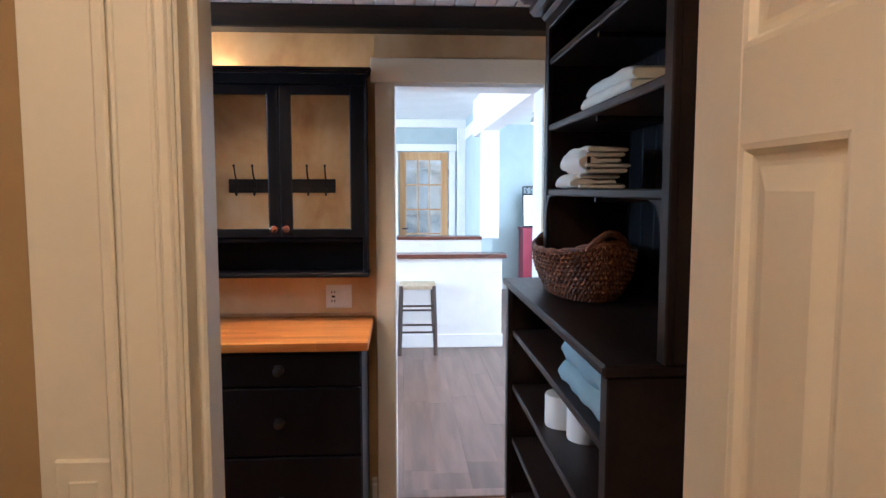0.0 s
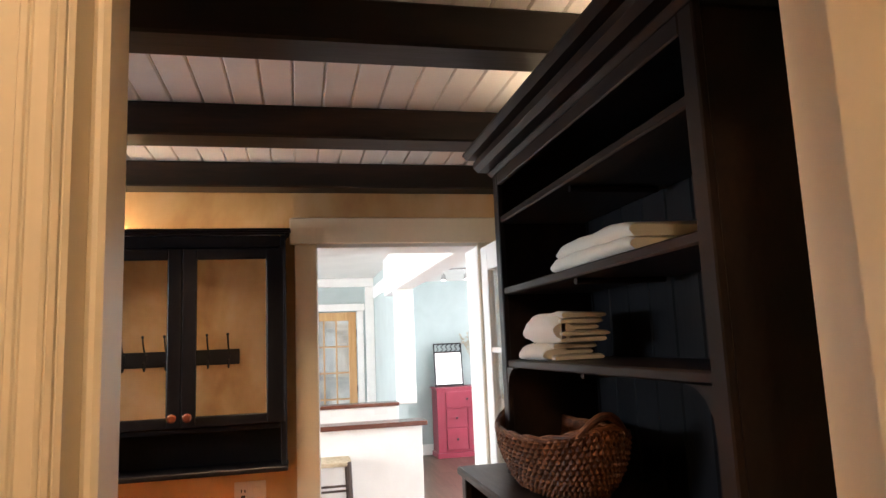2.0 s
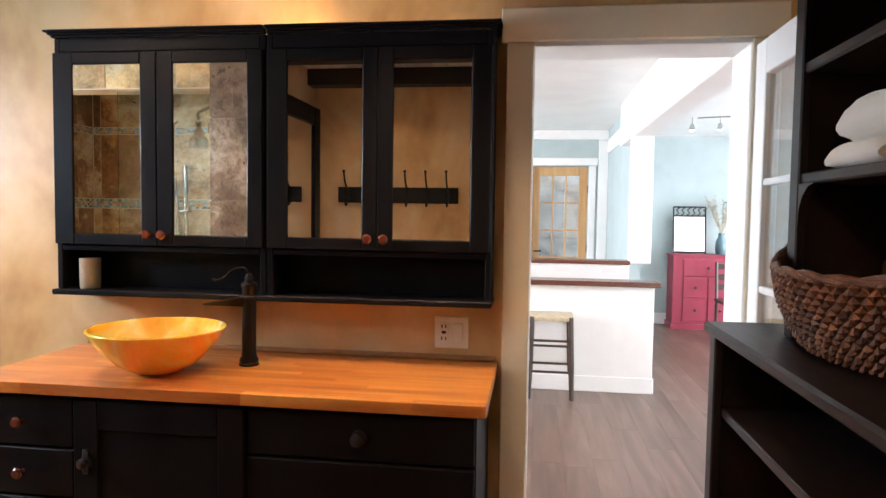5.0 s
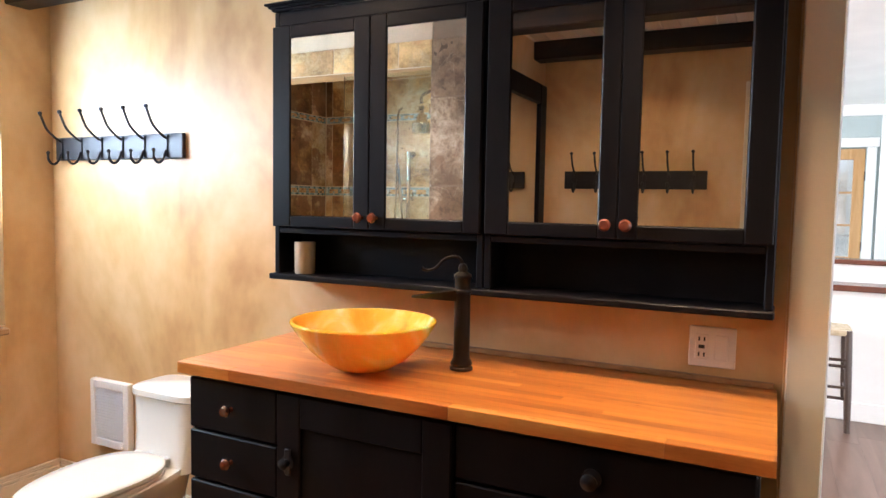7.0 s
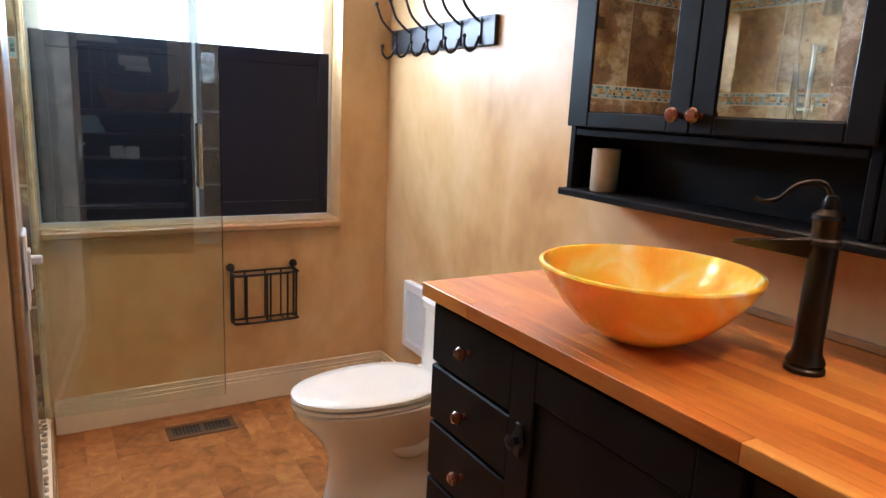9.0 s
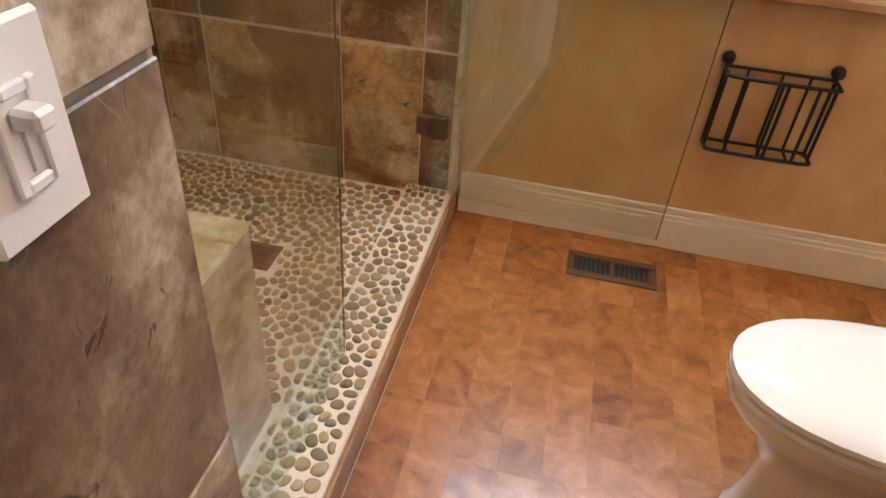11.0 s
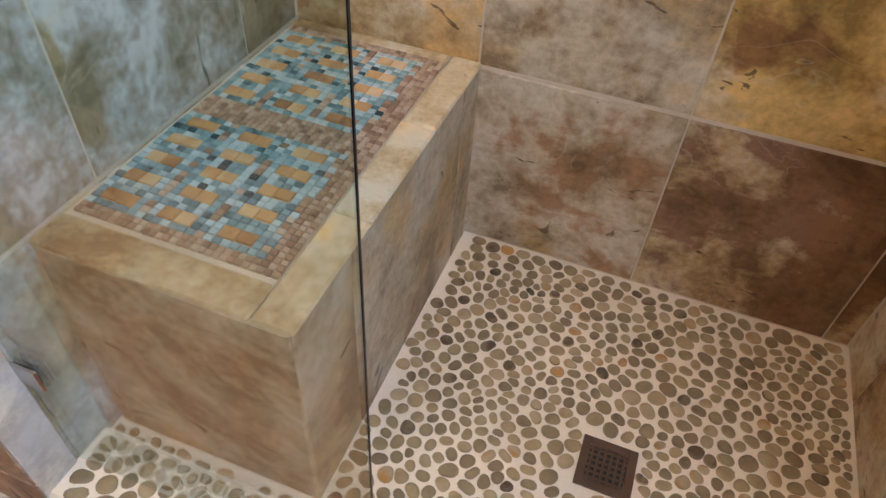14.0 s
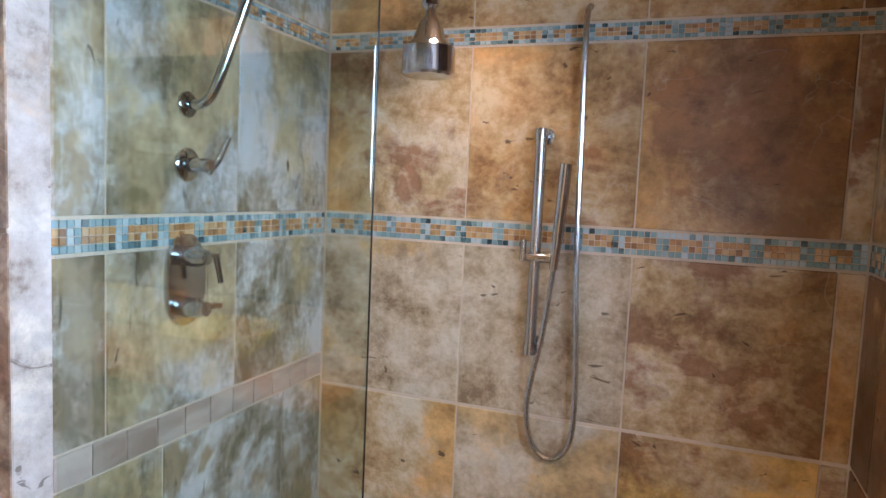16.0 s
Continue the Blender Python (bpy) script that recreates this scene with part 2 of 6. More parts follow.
STONEPIER = slate("slate_tile_pier", DUN, (0.14, 0.085, 0.048), (0.26, 0.19, 0.12), 0.0, 0.0, (1.8, 1.8, 0.8))
STONETRIM = slate("stone_trim", [(0.28, (0.28, 0.175, 0.075)), (0.42, (0.47, 0.34, 0.175)), (0.54, (0.58, 0.46, 0.275)), (0.66, (0.66, 0.57, 0.41))], (0.36, 0.215, 0.09), (0.55, 0.36, 0.14), -0.04, 0.02)
# a little paler than the pier tile, with window daylight put into the colour
STONEJAMB = slate("stone_jamb", [(0.28, (0.26, 0.21, 0.16)), (0.42, (0.44, 0.39, 0.33)), (0.66, (0.58, 0.54, 0.48))], (0.36, 0.28, 0.20), (0.56, 0.49, 0.37), -0.06, 0.0)
GROUT = plain("grout", (0.66, 0.55, 0.41), 0.85, spread=0.12, bump=0.2)
PIERGROUT = plain("pier_grout", (0.24, 0.18, 0.13), 0.85, spread=0.12, bump=0.2)
PGROUT = plain("pebble_grout", (0.80, 0.69, 0.54), 0.8, spread=0.10, bump=0.25)
PEBSTOPS = [(0.05, (0.10, 0.060, 0.030)), (0.18, (0.205, 0.138, 0.070)), (0.36, (0.25, 0.180, 0.088)), (0.52, (0.31, 0.225, 0.112)), (0.68, (0.38, 0.265, 0.125)), (0.82, (0.42, 0.315, 0.18)), (0.95, (0.44, 0.215, 0.045))]
PEBBLE = surface("pebble", PEBSTOPS, 14, 5, 0.30, 0, 0.1, 120, vary=0.66, dist=0.003)
PEBBLES = surface("pebbles", PEBSTOPS, 14, 5, 0.30, 0, 0.1, 120, vary=0.66, dist=0.003, island=True)
MOSBLUE = surface("mosaic_blue", [(0.06, (0.045, 0.080, 0.090)), (0.22, (0.18, 0.285, 0.305)), (0.50, (0.29, 0.43, 0.45)), (0.82, (0.54, 0.64, 0.65))], 9, 4, 0.16, 0, 0.05, 40, vary=0.8, coat=0.4, island=True)
MOSORANGE = surface("mosaic_amber", [(0.2, (0.26, 0.12, 0.04)), (0.5, (0.52, 0.29, 0.10)), (0.8, (0.64, 0.45, 0.23))], 16, 8, 0.3, 0, 0.15, 60, vary=0.5, island=True)
MOSBROWN = surface("mosaic_tan", [(0.2, (0.20, 0.11, 0.06)), (0.5, (0.38, 0.25, 0.15)), (0.8, (0.52, 0.40, 0.28))], 9, 6, 0.4, 0, 0.15, 60, vary=0.5, island=True)
MARBLE = surface("liner_marble", [(0.3, (0.33, 0.25, 0.185)), (0.7, (0.53, 0.45, 0.37))], 12, 8, 0.35, 0, 0.1, 40, vary=0.3, stretch=(1, 0.4, 2))
CHROME = plain("brushed_chrome", (0.56, 0.56, 0.57), 0.14, 1.0, spread=0.03, bump=0.0, rough_vary=0.0)
NICKEL = plain("nickel", (0.50, 0.49, 0.48), 0.24, 1.0, spread=0.03, bump=0.0, rough_vary=0.0)
BRONZE = plain("dark_bronze", (0.022, 0.016, 0.013), 0.32, 0.6, spread=0.15, bump=0.01)
IRON = plain("black_iron", (0.020, 0.018, 0.020), 0.42, 0.4, spread=0.2, bump=0.1)
COPPER = plain("brown_ceramic", (0.15, 0.040, 0.020), 0.12, 0.0, spread=0.35, coat=0.6)
PORCELAIN = plain("porcelain", (0.80, 0.76, 0.69), 0.10, spread=0.02, bump=0.0, coat=0.5)
PLASTIC = plain("white_plastic", (0.78, 0.74, 0.70), 0.32, spread=0.03, bump=0.0)
DARKSLOT = plain("dark_slot", (0.02, 0.018, 0.016), 0.6)
TOWELW = plain("cream_towel", (0.74, 0.70, 0.60), 0.95, bump=0.6, bump_scale=260, spread=0.08)
LINEN = plain("white_linen", (0.78, 0.70, 0.60), 0.9, bump=0.5, bump_scale=260, spread=0.08)
TOWELB = plain("blue_towel", (0.30, 0.45, 0.52), 0.95, bump=0.7, bump_scale=240, spread=0.14)
PAPER = plain("paper_white", (0.82, 0.80, 0.76), 0.9, spread=0.03)
WICKER = surface("wicker", [(0.2, (0.035, 0.010, 0.004)), (0.5, (0.125, 0.040, 0.014)), (0.8, (0.29, 0.11, 0.042))], 30, 5, 0.5, 0, 0.4, 160, vary=0.4, island=True, spec=0.3)
REDWOOD = plain("red_paint", (0.30, 0.030, 0.055), 0.4, spread=0.12)
PINE = surface("pine", [(0.3, (0.42, 0.22, 0.08)), (0.7, (0.62, 0.38, 0.17))], 3, 6, 0.4, 0, 0.05, 40, stretch=(4, 4, 0.4))
CHERRY = surface("cherry_top", [(0.3, (0.085, 0.028, 0.018)), (0.7, (0.17, 0.06, 0.036))], 3, 6, 0.25, 0, 0.05, 40, stretch=(0.4, 4, 1))
SILLWOOD = surface("stained_sill", [(0.3, (0.30, 0.15, 0.06)), (0.7, (0.48, 0.27, 0.12))], 3, 6, 0.4, 0, 0.08, 40, stretch=(4, 0.4, 4))
RUSH = surface("rush_seat", [(0.3, (0.42, 0.33, 0.20)), (0.7, (0.62, 0.52, 0.36))], 30, 5, 0.7, 0, 0.4, 120)
DARKWOOD = plain("dark_wood", (0.045, 0.026, 0.017), 0.4, spread=0.3)
SHUTTER = plain("shutter_black", (0.010, 0.010, 0.022), 0.45, spread=0.15, spec=0.25)
GLASS = clear_glass("clear_glass")
PANE = clear_glass("pane_glass", (0.97, 0.98, 0.98))
GEDGE = plain("glass_edge", (0.006, 0.010, 0.010), 0.15, spread=0.1, bump=0)
m_, n_, l_ = mat("mirror")
n_["Principled BSDF"].inputs["Base Color"].default_value = (0.86, 0.86, 0.84, 1)
n_["Principled BSDF"].inputs["Metallic"].default_value = 1.0
n_["Principled BSDF"].inputs["Roughness"].default_value = 0.0
MIRROR = m_
m_, n_, l_ = mat("onyx")
b_ = n_["Principled BSDF"]
t_ = n_.new("ShaderNodeTexCoord")
v_ = n_.new("ShaderNodeTexNoise")
v_.inputs["Scale"].default_value, v_.inputs["Detail"].default_value, v_.inputs["Distortion"].default_value = 3.4, 6, 1.5
mp_ = n_.new("ShaderNodeMapping")
mp_.inputs["Rotation"].default_value, mp_.inputs["Scale"].default_value = (0.3, 0.5, 0.4), (2.2, 0.8, 1.3)
r_ = ramp_node(m_.node_tree, [(0.22, (0.60, 0.19, 0.014)), (0.38, (0.90, 0.42, 0.028)), (0.54, (0.95, 0.54, 0.065)), (0.63, (0.97, 0.69, 0.20)), (0.70, (0.97, 0.86, 0.56))])
l_.new(t_.outputs["Object"], mp_.inputs["Vector"])
l_.new(mp_.outputs[0], v_.inputs["Vector"])
l_.new(v_.outputs[0], r_.inputs[0])
l_.new(r_.outputs[0], b_.inputs["Base Color"])
b_.inputs["Roughness"].default_value = 0.14
b_.inputs["Subsurface Weight"].default_value = 0.55
b_.inputs["Subsurface Radius"].default_value = (0.06, 0.03, 0.01)
b_.inputs["Subsurface Scale"].default_value = 0.6
ONYX = m_
LAMPGLOW = glowing("lamp_glow", (1.0, 0.80, 0.55), 14)
DAYGLOW = glowing("daylight", (0.86, 0.94, 1.0), 7.0)
SPOTGLOW = glowing("spot_glow", (1.0, 0.95, 0.85), 20)


# ---- mesh helpers ----
def cbox(bm, x0, x1, y0, y1, z0, z1, c=0.003):
    """A box with chamfered edges."""
    lo, hi = (x0, y0, z0), (x1, y1, z1)
    c = min(c, *((b - a) * 0.45 for a, b in zip(lo, hi)))
    if c <= 0:
        return
    v = {}
    for s in ((i, j, k) for i in (0, 1) for j in (0, 1) for k in (0, 1)):
        for a in range(3):
            p = [(hi[d] - (c if d != a else 0)) if s[d] else (lo[d] + (c if d != a else 0)) for d in range(3)]
            v[s, a] = bm.verts.new(p)
    for a in range(3):
        b, d = (a + 1) % 3, (a + 2) % 3
        for e in (0, 1):
            q = []
            for f, g in ((0, 0), (1, 0), (1, 1), (0, 1)):
                s = [0, 0, 0]
                s[a], s[b], s[d] = e, f, g
                q.append(v[tuple(s), a])
            bm.faces.new(q if e else q[::-1])
        for f in (0, 1):
            for g in (0, 1):
                s0, s1 = [0, 0, 0], [0, 0, 0]
                s0[a], s0[b], s0[d] = 0, f, g
                s1[a], s1[b], s1[d] = 1, f, g
                s0, s1 = tuple(s0), tuple(s1)
                bm.faces.new((v[s0, b], v[s1, b], v[s1, d], v[s0, d]))
    for s in ((i, j, k) for i in (0, 1) for j in (0, 1) for k in (0, 1)):
        bm.faces.new((v[s, 0], v[s, 1], v[s, 2]))


def ring_skin(bm, rings, close=True, caps=(True, True)):
    vs = [[bm.verts.new(p) for p in r] for r in rings]
    n = len(vs[0])
    for a, b in zip(vs, vs[1:]):
        for i in range(n if close else n - 1):
            j = (i + 1) % n
            bm.faces.new((a[i], a[j], b[j], b[i]))
    if caps[0]:
        bm.faces.new(vs[0][::-1])
    if caps[1]:
        bm.faces.new(vs[-1])
    return vs


def lathe(bm, prof, at, seg=24, axis="z", caps=(True, True)):
    """Turn a profile of (radius, height) round an axis through at."""
    rings = []
    for r, h in prof:
        ring = []
        for i in range(seg):
            a = 2 * math.pi * i / seg
            u, w = max(r, 1e-4) * math.cos(a), max(r, 1e-4) * math.sin(a)
            p = {"z": (u, w, h), "y": (u, h, w), "x": (h, u, w)}[axis]
            ring.append((at[0] + p[0], at[1] + p[1], at[2] + p[2]))
        rings.append(ring)
    ring_skin(bm, rings, True, caps)


def tube(bm, pts, r, seg=8):
    """A round bar along points; r may be a list."""
    pts = [Vector(p) for p in pts]
    rs = r if isinstance(r, (list, tuple)) else [r] * len(pts)
    t0 = (pts[1] - pts[0]).normalized()
    u = t0.orthogonal().normalized()
    rings = []
    for i, p in enumerate(pts):
        t = (pts[min(i + 1, len(pts) - 1)] - pts[max(i - 1, 0)]).normalized()
        u = (u - t * u.dot(t)).normalized()
        w = t.cross(u)
        rings.append([p + (u * math.cos(2 * math.pi * k / seg) + w * math.sin(2 * math.pi * k / seg)) * rs[i] for k in range(seg)])
    ring_skin(bm, rings)


def curve_pts(ctrl, n=10):
    """Smooth points through control points (Catmull-Rom)."""
    c = [Vector(p) for p in ctrl]
    c = [c[0] * 2 - c[1]] + c + [c[-1] * 2 - c[-2]]
    out = []
    for i in range(1, len(c) - 2):
        for k in range(n):
            t = k / n
            a, b, d, e = c[i - 1], c[i], c[i + 1], c[i + 2]
            out.append(0.5 * ((2 * b) + (d - a) * t + (2 * a - 5 * b + 4 * d - e) * t * t + (3 * b - a - 3 * d + e) * t ** 3))
    out.append(c[-2])
    return out


def mesh_of(name, bm, material, smooth=False):
    bmesh.ops.recalc_face_normals(bm, faces=bm.faces[:])
    me = bpy.data.meshes.new(name)
    bm.to_mesh(me)
    bm.free()
    me.materials.append(material)
    if smooth:
        for p in me.polygons:
            p.use_smooth = True
        me.set_sharp_from_angle(angle=radians(40))
    return me


def part(name, bm, material, parent=None, label="", smooth=False):
    """Links a bmesh as one mesh object under a thing or a part."""
    ob = new(name, mesh_of(name, bm, material, smooth))
    if parent is not None:
        ob.parent = parent
        root = parent.parent or parent
        base = root.location
        ob.matrix_parent_inverse = Matrix.Translation(-base) if parent.type == "EMPTY" else Matrix.Identity(4)
    if label:
        ob["label"] = label
    return ob


def thing(name, label, category, base=(0, 0, 0), group="", kind=""):
    ob = new(name)
    ob.empty_display_size = 0.05
    ob.location = base
    return tagged(ob, label, category, group, kind)


def boxes(*bs, c=0.003):
    bm = bmesh.new()
    for b in bs:
        cbox(bm, *b, c)
    return bm


def lathed(prof, at, seg=24, axis="z"):
    bm = bmesh.new()
    lathe(bm, prof, at, seg, axis)
    return bm


def tubes(*ps, seg=8):
    bm = bmesh.new()
    for pts, r in ps:
        tube(bm, pts, r, seg)
    return bm


def structure(name, bm, material, label, category, smooth=False):
    return tagged(part(name, bm, material, None, "", smooth), label, category, kind="structure")


def piece(name, me, parent, m):
    ob = new(name, me)
    ob.parent = parent
    if parent.type == "EMPTY":
        ob.matrix_parent_inverse = Matrix.Translation(-parent.location)
    ob.matrix_basis = m
    return ob


def wall_y(bm, x0, x1, y0, y1, z0, z1, holes=()):
    """A wall along x with rectangular holes (x0, x1, z0, z1)."""
    cuts = sorted({x0, x1, *[v for h in holes for v in h[:2]]})
    for a, b in zip(cuts, cuts[1:]):
        hs = [h for h in holes if h[0] <= a and h[1] >= b]
        z = z0
        for h in sorted(hs, key=lambda q: q[2]):
            if h[2] > z + 1e-6:
                cbox(bm, a, b, y0, y1, z, h[2], 0.0005)
            z = h[3]
        if z < z1 - 1e-6:
            cbox(bm, a, b, y0, y1, z, z1, 0.0005)


def wall_x(bm, x0, x1, y0, y1, z0, z1, holes=()):
    cuts = sorted({y0, y1, *[v for h in holes for v in h[:2]]})
    for a, b in zip(cuts, cuts[1:]):
        hs = [h for h in holes if h[0] <= a and h[1] >= b]
        z = z0
        for h in sorted(hs, key=lambda q: q[2]):
            if h[2] > z + 1e-6:
                cbox(bm, x0, x1, a, b, z, h[2], 0.0005)
            z = h[3]
        if z < z1 - 1e-6:
            cbox(bm, x0, x1, a, b, z, z1, 0.0005)


# ---- plan ----
XW, XR = -2.05, 2.03          # window wall, right wall
YN, YF = 1.93, 4.295           # entry wall (room face), toilet wall
YALC = 4.255                   # back of the vanity alcove
ZC = 2.385                      # ceiling boards
SHX0, SHX1, SHY0 = -1.895, -0.577, 1.845   # shower, tiled faces, in its own plan
SHZ = 0.08
SXW = -1.965                   # window wall in the shower's own plan
CURBY = 2.843                  # outer foot of the curb
PX1, PY = -0.26, 2.835         # pier: room side, front
YG = 2.69                      # shower glass
OPX0, OPX1, OPZ = 1.19, 1.885, 2.04        # opening to the living room
ENX0, ENX1, ENZ = 0.967, 1.645, 2.03       # entry opening
LZ = 2.55                      # living room ceiling

# ---- structure: bathroom ----
bm = bmesh.new()
wall_x(bm, XW - 0.20, XW, 1.70, 4.45, -0.02, 2.7, [(2.84, 4.055, 0.845, 2.05)])
structure("wall_west", bm, PLASTER, "ochre and cream faux-finish plaster wall with a window", "wall")
bm = bmesh.new()
wall_y(bm, XW, -0.59, YF, 4.45, -0.02, 2.7)
wall_y(bm, -0.59, OPX0 - 0.10, YALC, 4.45, -0.02, 2.7)
wall_y(bm, OPX0 - 0.10, XR + 0.2, 4.20, 4.37, -0.02, 2.7, [(OPX0 - 0.02, OPX1 + 0.02, -0.02, OPZ + 0.02)])
structure("wall_north", bm, PLASTER, "ochre faux-finish plaster wall behind the vanity", "wall")
bm = bmesh.new()
wall_x(bm, XR, XR + 0.15, 1.80, 4.20, -0.02, 2.7)
structure("wall_east", bm, PLASTER, "ochre plaster wall behind the dark bookcase", "wall")
bm = bmesh.new()
wall_y(bm, PX1, XR, 1.81, YN, -0.02, 2.7, [(ENX0 - 0.02, ENX1 + 0.02, -0.02, ENZ + 0.02)])
structure("wall_south", bm, PLASTER, "ochre plaster wall with the entry opening and a hook rail", "wall")
bm = bmesh.new()
cbox(bm, SHX1 + 0.012, PX1, 1.81, PY - 0.012, -0.02, 2.7, 0.002)
cbox(bm, XW - 0.2, SHX1 + 0.012, 1.70, 1.838, -0.02, 2.7, 0.001)
cbox(bm, XW, SHX1 + 0.012, 2.65, PY - 0.012, 2.142, ZC + 0.01, 0.001)
cbox(bm, XW, -1.9875, 1.838, 2.815, -0.02, 2.14, 0.001)
cbox(bm, XW, SHX1 + 0.012, 1.838, 2.65, 2.355, 2.45, 0.001)
shower_core = structure("wall_shower", bm, PLASTER, "thick plaster wall between the entry and the shower", "wall")

bm = bmesh.new()
cbox(bm, XW - 0.2, XR + 0.2, 1.75, 4.45, -0.10, -0.008, 0.001)
floor = structure("floor", bm, GROUT, "orange-brown mottled cork tile floor", "floor")

# ceiling boards running towards the living room
bm = bmesh.new()
x = XW
while x < XR:
    cbox(bm, x + 0.001, min(x + 0.089, XR), 1.93, 4.30, ZC, ZC + 0.02, 0.005)
    x += 0.09
cbox(bm, XW - 0.2, XR + 0.2, 1.75, 4.45, ZC + 0.012, ZC + 0.1, 0.001)
structure("ceiling", bm, CEILWHITE, "white painted tongue-and-groove board ceiling", "ceiling")
for y0, y1 in ((4.085, 4.20), (3.414, 3.545), (2.725, 2.845), (2.045, 2.165)):
    b = boxes((XW if y0 > 2.9 else PX1, XR, y0, y1, 2.28, ZC - 0.001), c=0.006)
    structure("ceiling_beam", b, BEAM, "dark stained timber ceiling beam", "beam")

# entry door frame
bm = bmesh.new()
cbox(bm, ENX0 - 0.02, ENX0, 1.80, 1.945, 0, ENZ, 0.003)
cbox(bm, ENX1, ENX1 + 0.02, 1.80, 1.955, 0, ENZ, 0.003)
cbox(bm, ENX0 - 0.02, ENX1 + 0.02, 1.80, 1.945, ENZ, ENZ + 0.02, 0.003)
cbox(bm, ENX0 + 0.0003, ENX0 + 0.012, 1.836, 1.868, 0, ENZ - 0.0003, 0.004)
cbox(bm, ENX0 + 0.0123, ENX1 - 0.0003, 1.836, 1.868, ENZ - 0.012, ENZ - 0.0003, 0.004)
for x0, x1, d in ((ENX0 - 0.09, ENX0 - 0.004, 1), (ENX1 + 0.004, ENX1 + 0.09, -1)):
    cbox(bm, x0, x1, 1.792, 1.809, 0, ENZ + 0.09, 0.003)
    e0, e1 = (x0, x1) if d > 0 else (x1, x0)
    for p, q, depth in ((0.0, 0.016, 0.010), (0.017, 0.024, 0.004), (0.060, 0.066, 0.003), (0.068, 0.082, 0.006)):
        xa, xb2 = sorted((e0 + d * p, e0 + d * q))
        cbox(bm, xa, xb2, 1.793 - depth, 1.7925, 0, ENZ + 0.003, min(depth, 0.007) * 0.45)
    cbox(bm, x0, x1, 1.931, 1.945, 0, ENZ + 0.09, 0.003)
cbox(bm, ENX0 - 0.09, ENX1 + 0.09, 1.786, 1.809, ENZ + 0.004, ENZ + 0.09, 0.003)
cbox(bm, ENX0 - 0.09, ENX1 + 0.09, 1.931, 1.947, ENZ + 0.004, ENZ + 0.09, 0.003)
structure("door_frame_1", bm, CREAM, "cream painted moulded entry door casing", "door frame")
# frame of the opening to the living room
bm = bmesh.new()
cbox(bm, OPX0 - 0.018, OPX0, 4.181, 4.39, 0, OPZ, 0.002)
cbox(bm, OPX1, OPX1 + 0.018, 4.181, 4.39, 0, OPZ, 0.002)
cbox(bm, OPX0 - 0.018, OPX1 + 0.018, 4.181, 4.39, OPZ, OPZ + 0.018, 0.002)
structure("door_jamb", bm, WHITE, "white lining of the living room opening", "door frame")
bm = bmesh.new()
cbox(bm, OPX0 - 0.095, OPX0 - 0.003, 4.176, 4.199, 0, OPZ + 0.015, 0.003)
cbox(bm, OPX1 + 0.003, OPX1 + 0.095, 4.176, 4.199, 0, OPZ + 0.015, 0.003)
cbox(bm, OPX0 - 0.115, OPX1 + 0.115, 4.168, 4.199, OPZ + 0.016, OPZ + 0.128, 0.004)
structure("door_frame_2", bm, CREAM, "cream white flat casing round the living room opening", "door frame")

# baseboards
def baseboard(x0, x1, y0, y1, axis, side):
    bm = bmesh.new()
    for z0, z1, d in ((0.0, 0.110, 0.016), (0.110, 0.127, 0.013), (0.127, 0.138, 0.009), (0.138, 0.153, 0.012)):
        if axis == "y":
            cbox(bm, *( (x0, x0 + d) if side > 0 else (x0 - d, x0)), y0, y1, z0, z1, 0.003)
        else:
            cbox(bm, x0, x1, *((y0, y0 + d) if side > 0 else (y0 - d, y0)), z0, z1, 0.003)
    return structure("baseboard", bm, CREAM, "cream moulded wooden baseboard", "baseboard")


baseboard(XW + 0.001, 0, CURBY + 0.002, YF - 0.002, "y", 1)
baseboard(XW + 0.02, -0.53, YF - 0.001, 0, "x", -1)
baseboard(PX1 + 0.001, 0, 1.95, PY, "y", 1)
baseboard(PX1 + 0.02, ENX0 - 0.1, YN + 0.001, 0, "x", 1)
baseboard(OPX0 - 0.125, OPX0 - 0.1, 4.199, 0, "x", -1)

# window with sill, shutters and bright daylight behind
win = thing("window_1", "deep window with black cafe shutters over its lower half", "window", (XW, 3.45, 0.85), kind="structure")
bm = boxes((XW - 0.06, XW + 0.055, 2.845, 4.045, 0.812, 0.842), c=0.006)
part("window_sill", bm, SILLWOOD, win, "stained wooden sill")
bm = bmesh.new()
for b in ((2.84, 2.89, 0.85, 2.05), (4.005, 4.055, 0.85, 2.05), (2.89, 4.005, 0.85, 0.90), (2.89, 4.005, 2.0, 2.05), (3.42, 3.46, 0.90, 2.0)):
    cbox(bm, XW - 0.17, XW - 0.12, *b, 0.003)
part("window_frame", bm, WHITE, win)
for y0, y1 in ((2.89, 3.42), (3.46, 4.005)):
    g = part("pane", boxes((XW - 0.150, XW - 0.144, y0, y1, 0.90, 2.0), c=0.001), PANE, win)
    g.visible_shadow = False
bm = bmesh.new()
cbox(bm, -6.0, -5.95, 0.5, 6.5, -0.5, 5.0, 0.01)
structure("backdrop_1", bm, DAYGLOW, "bright overcast daylight beyond the window", "backdrop")
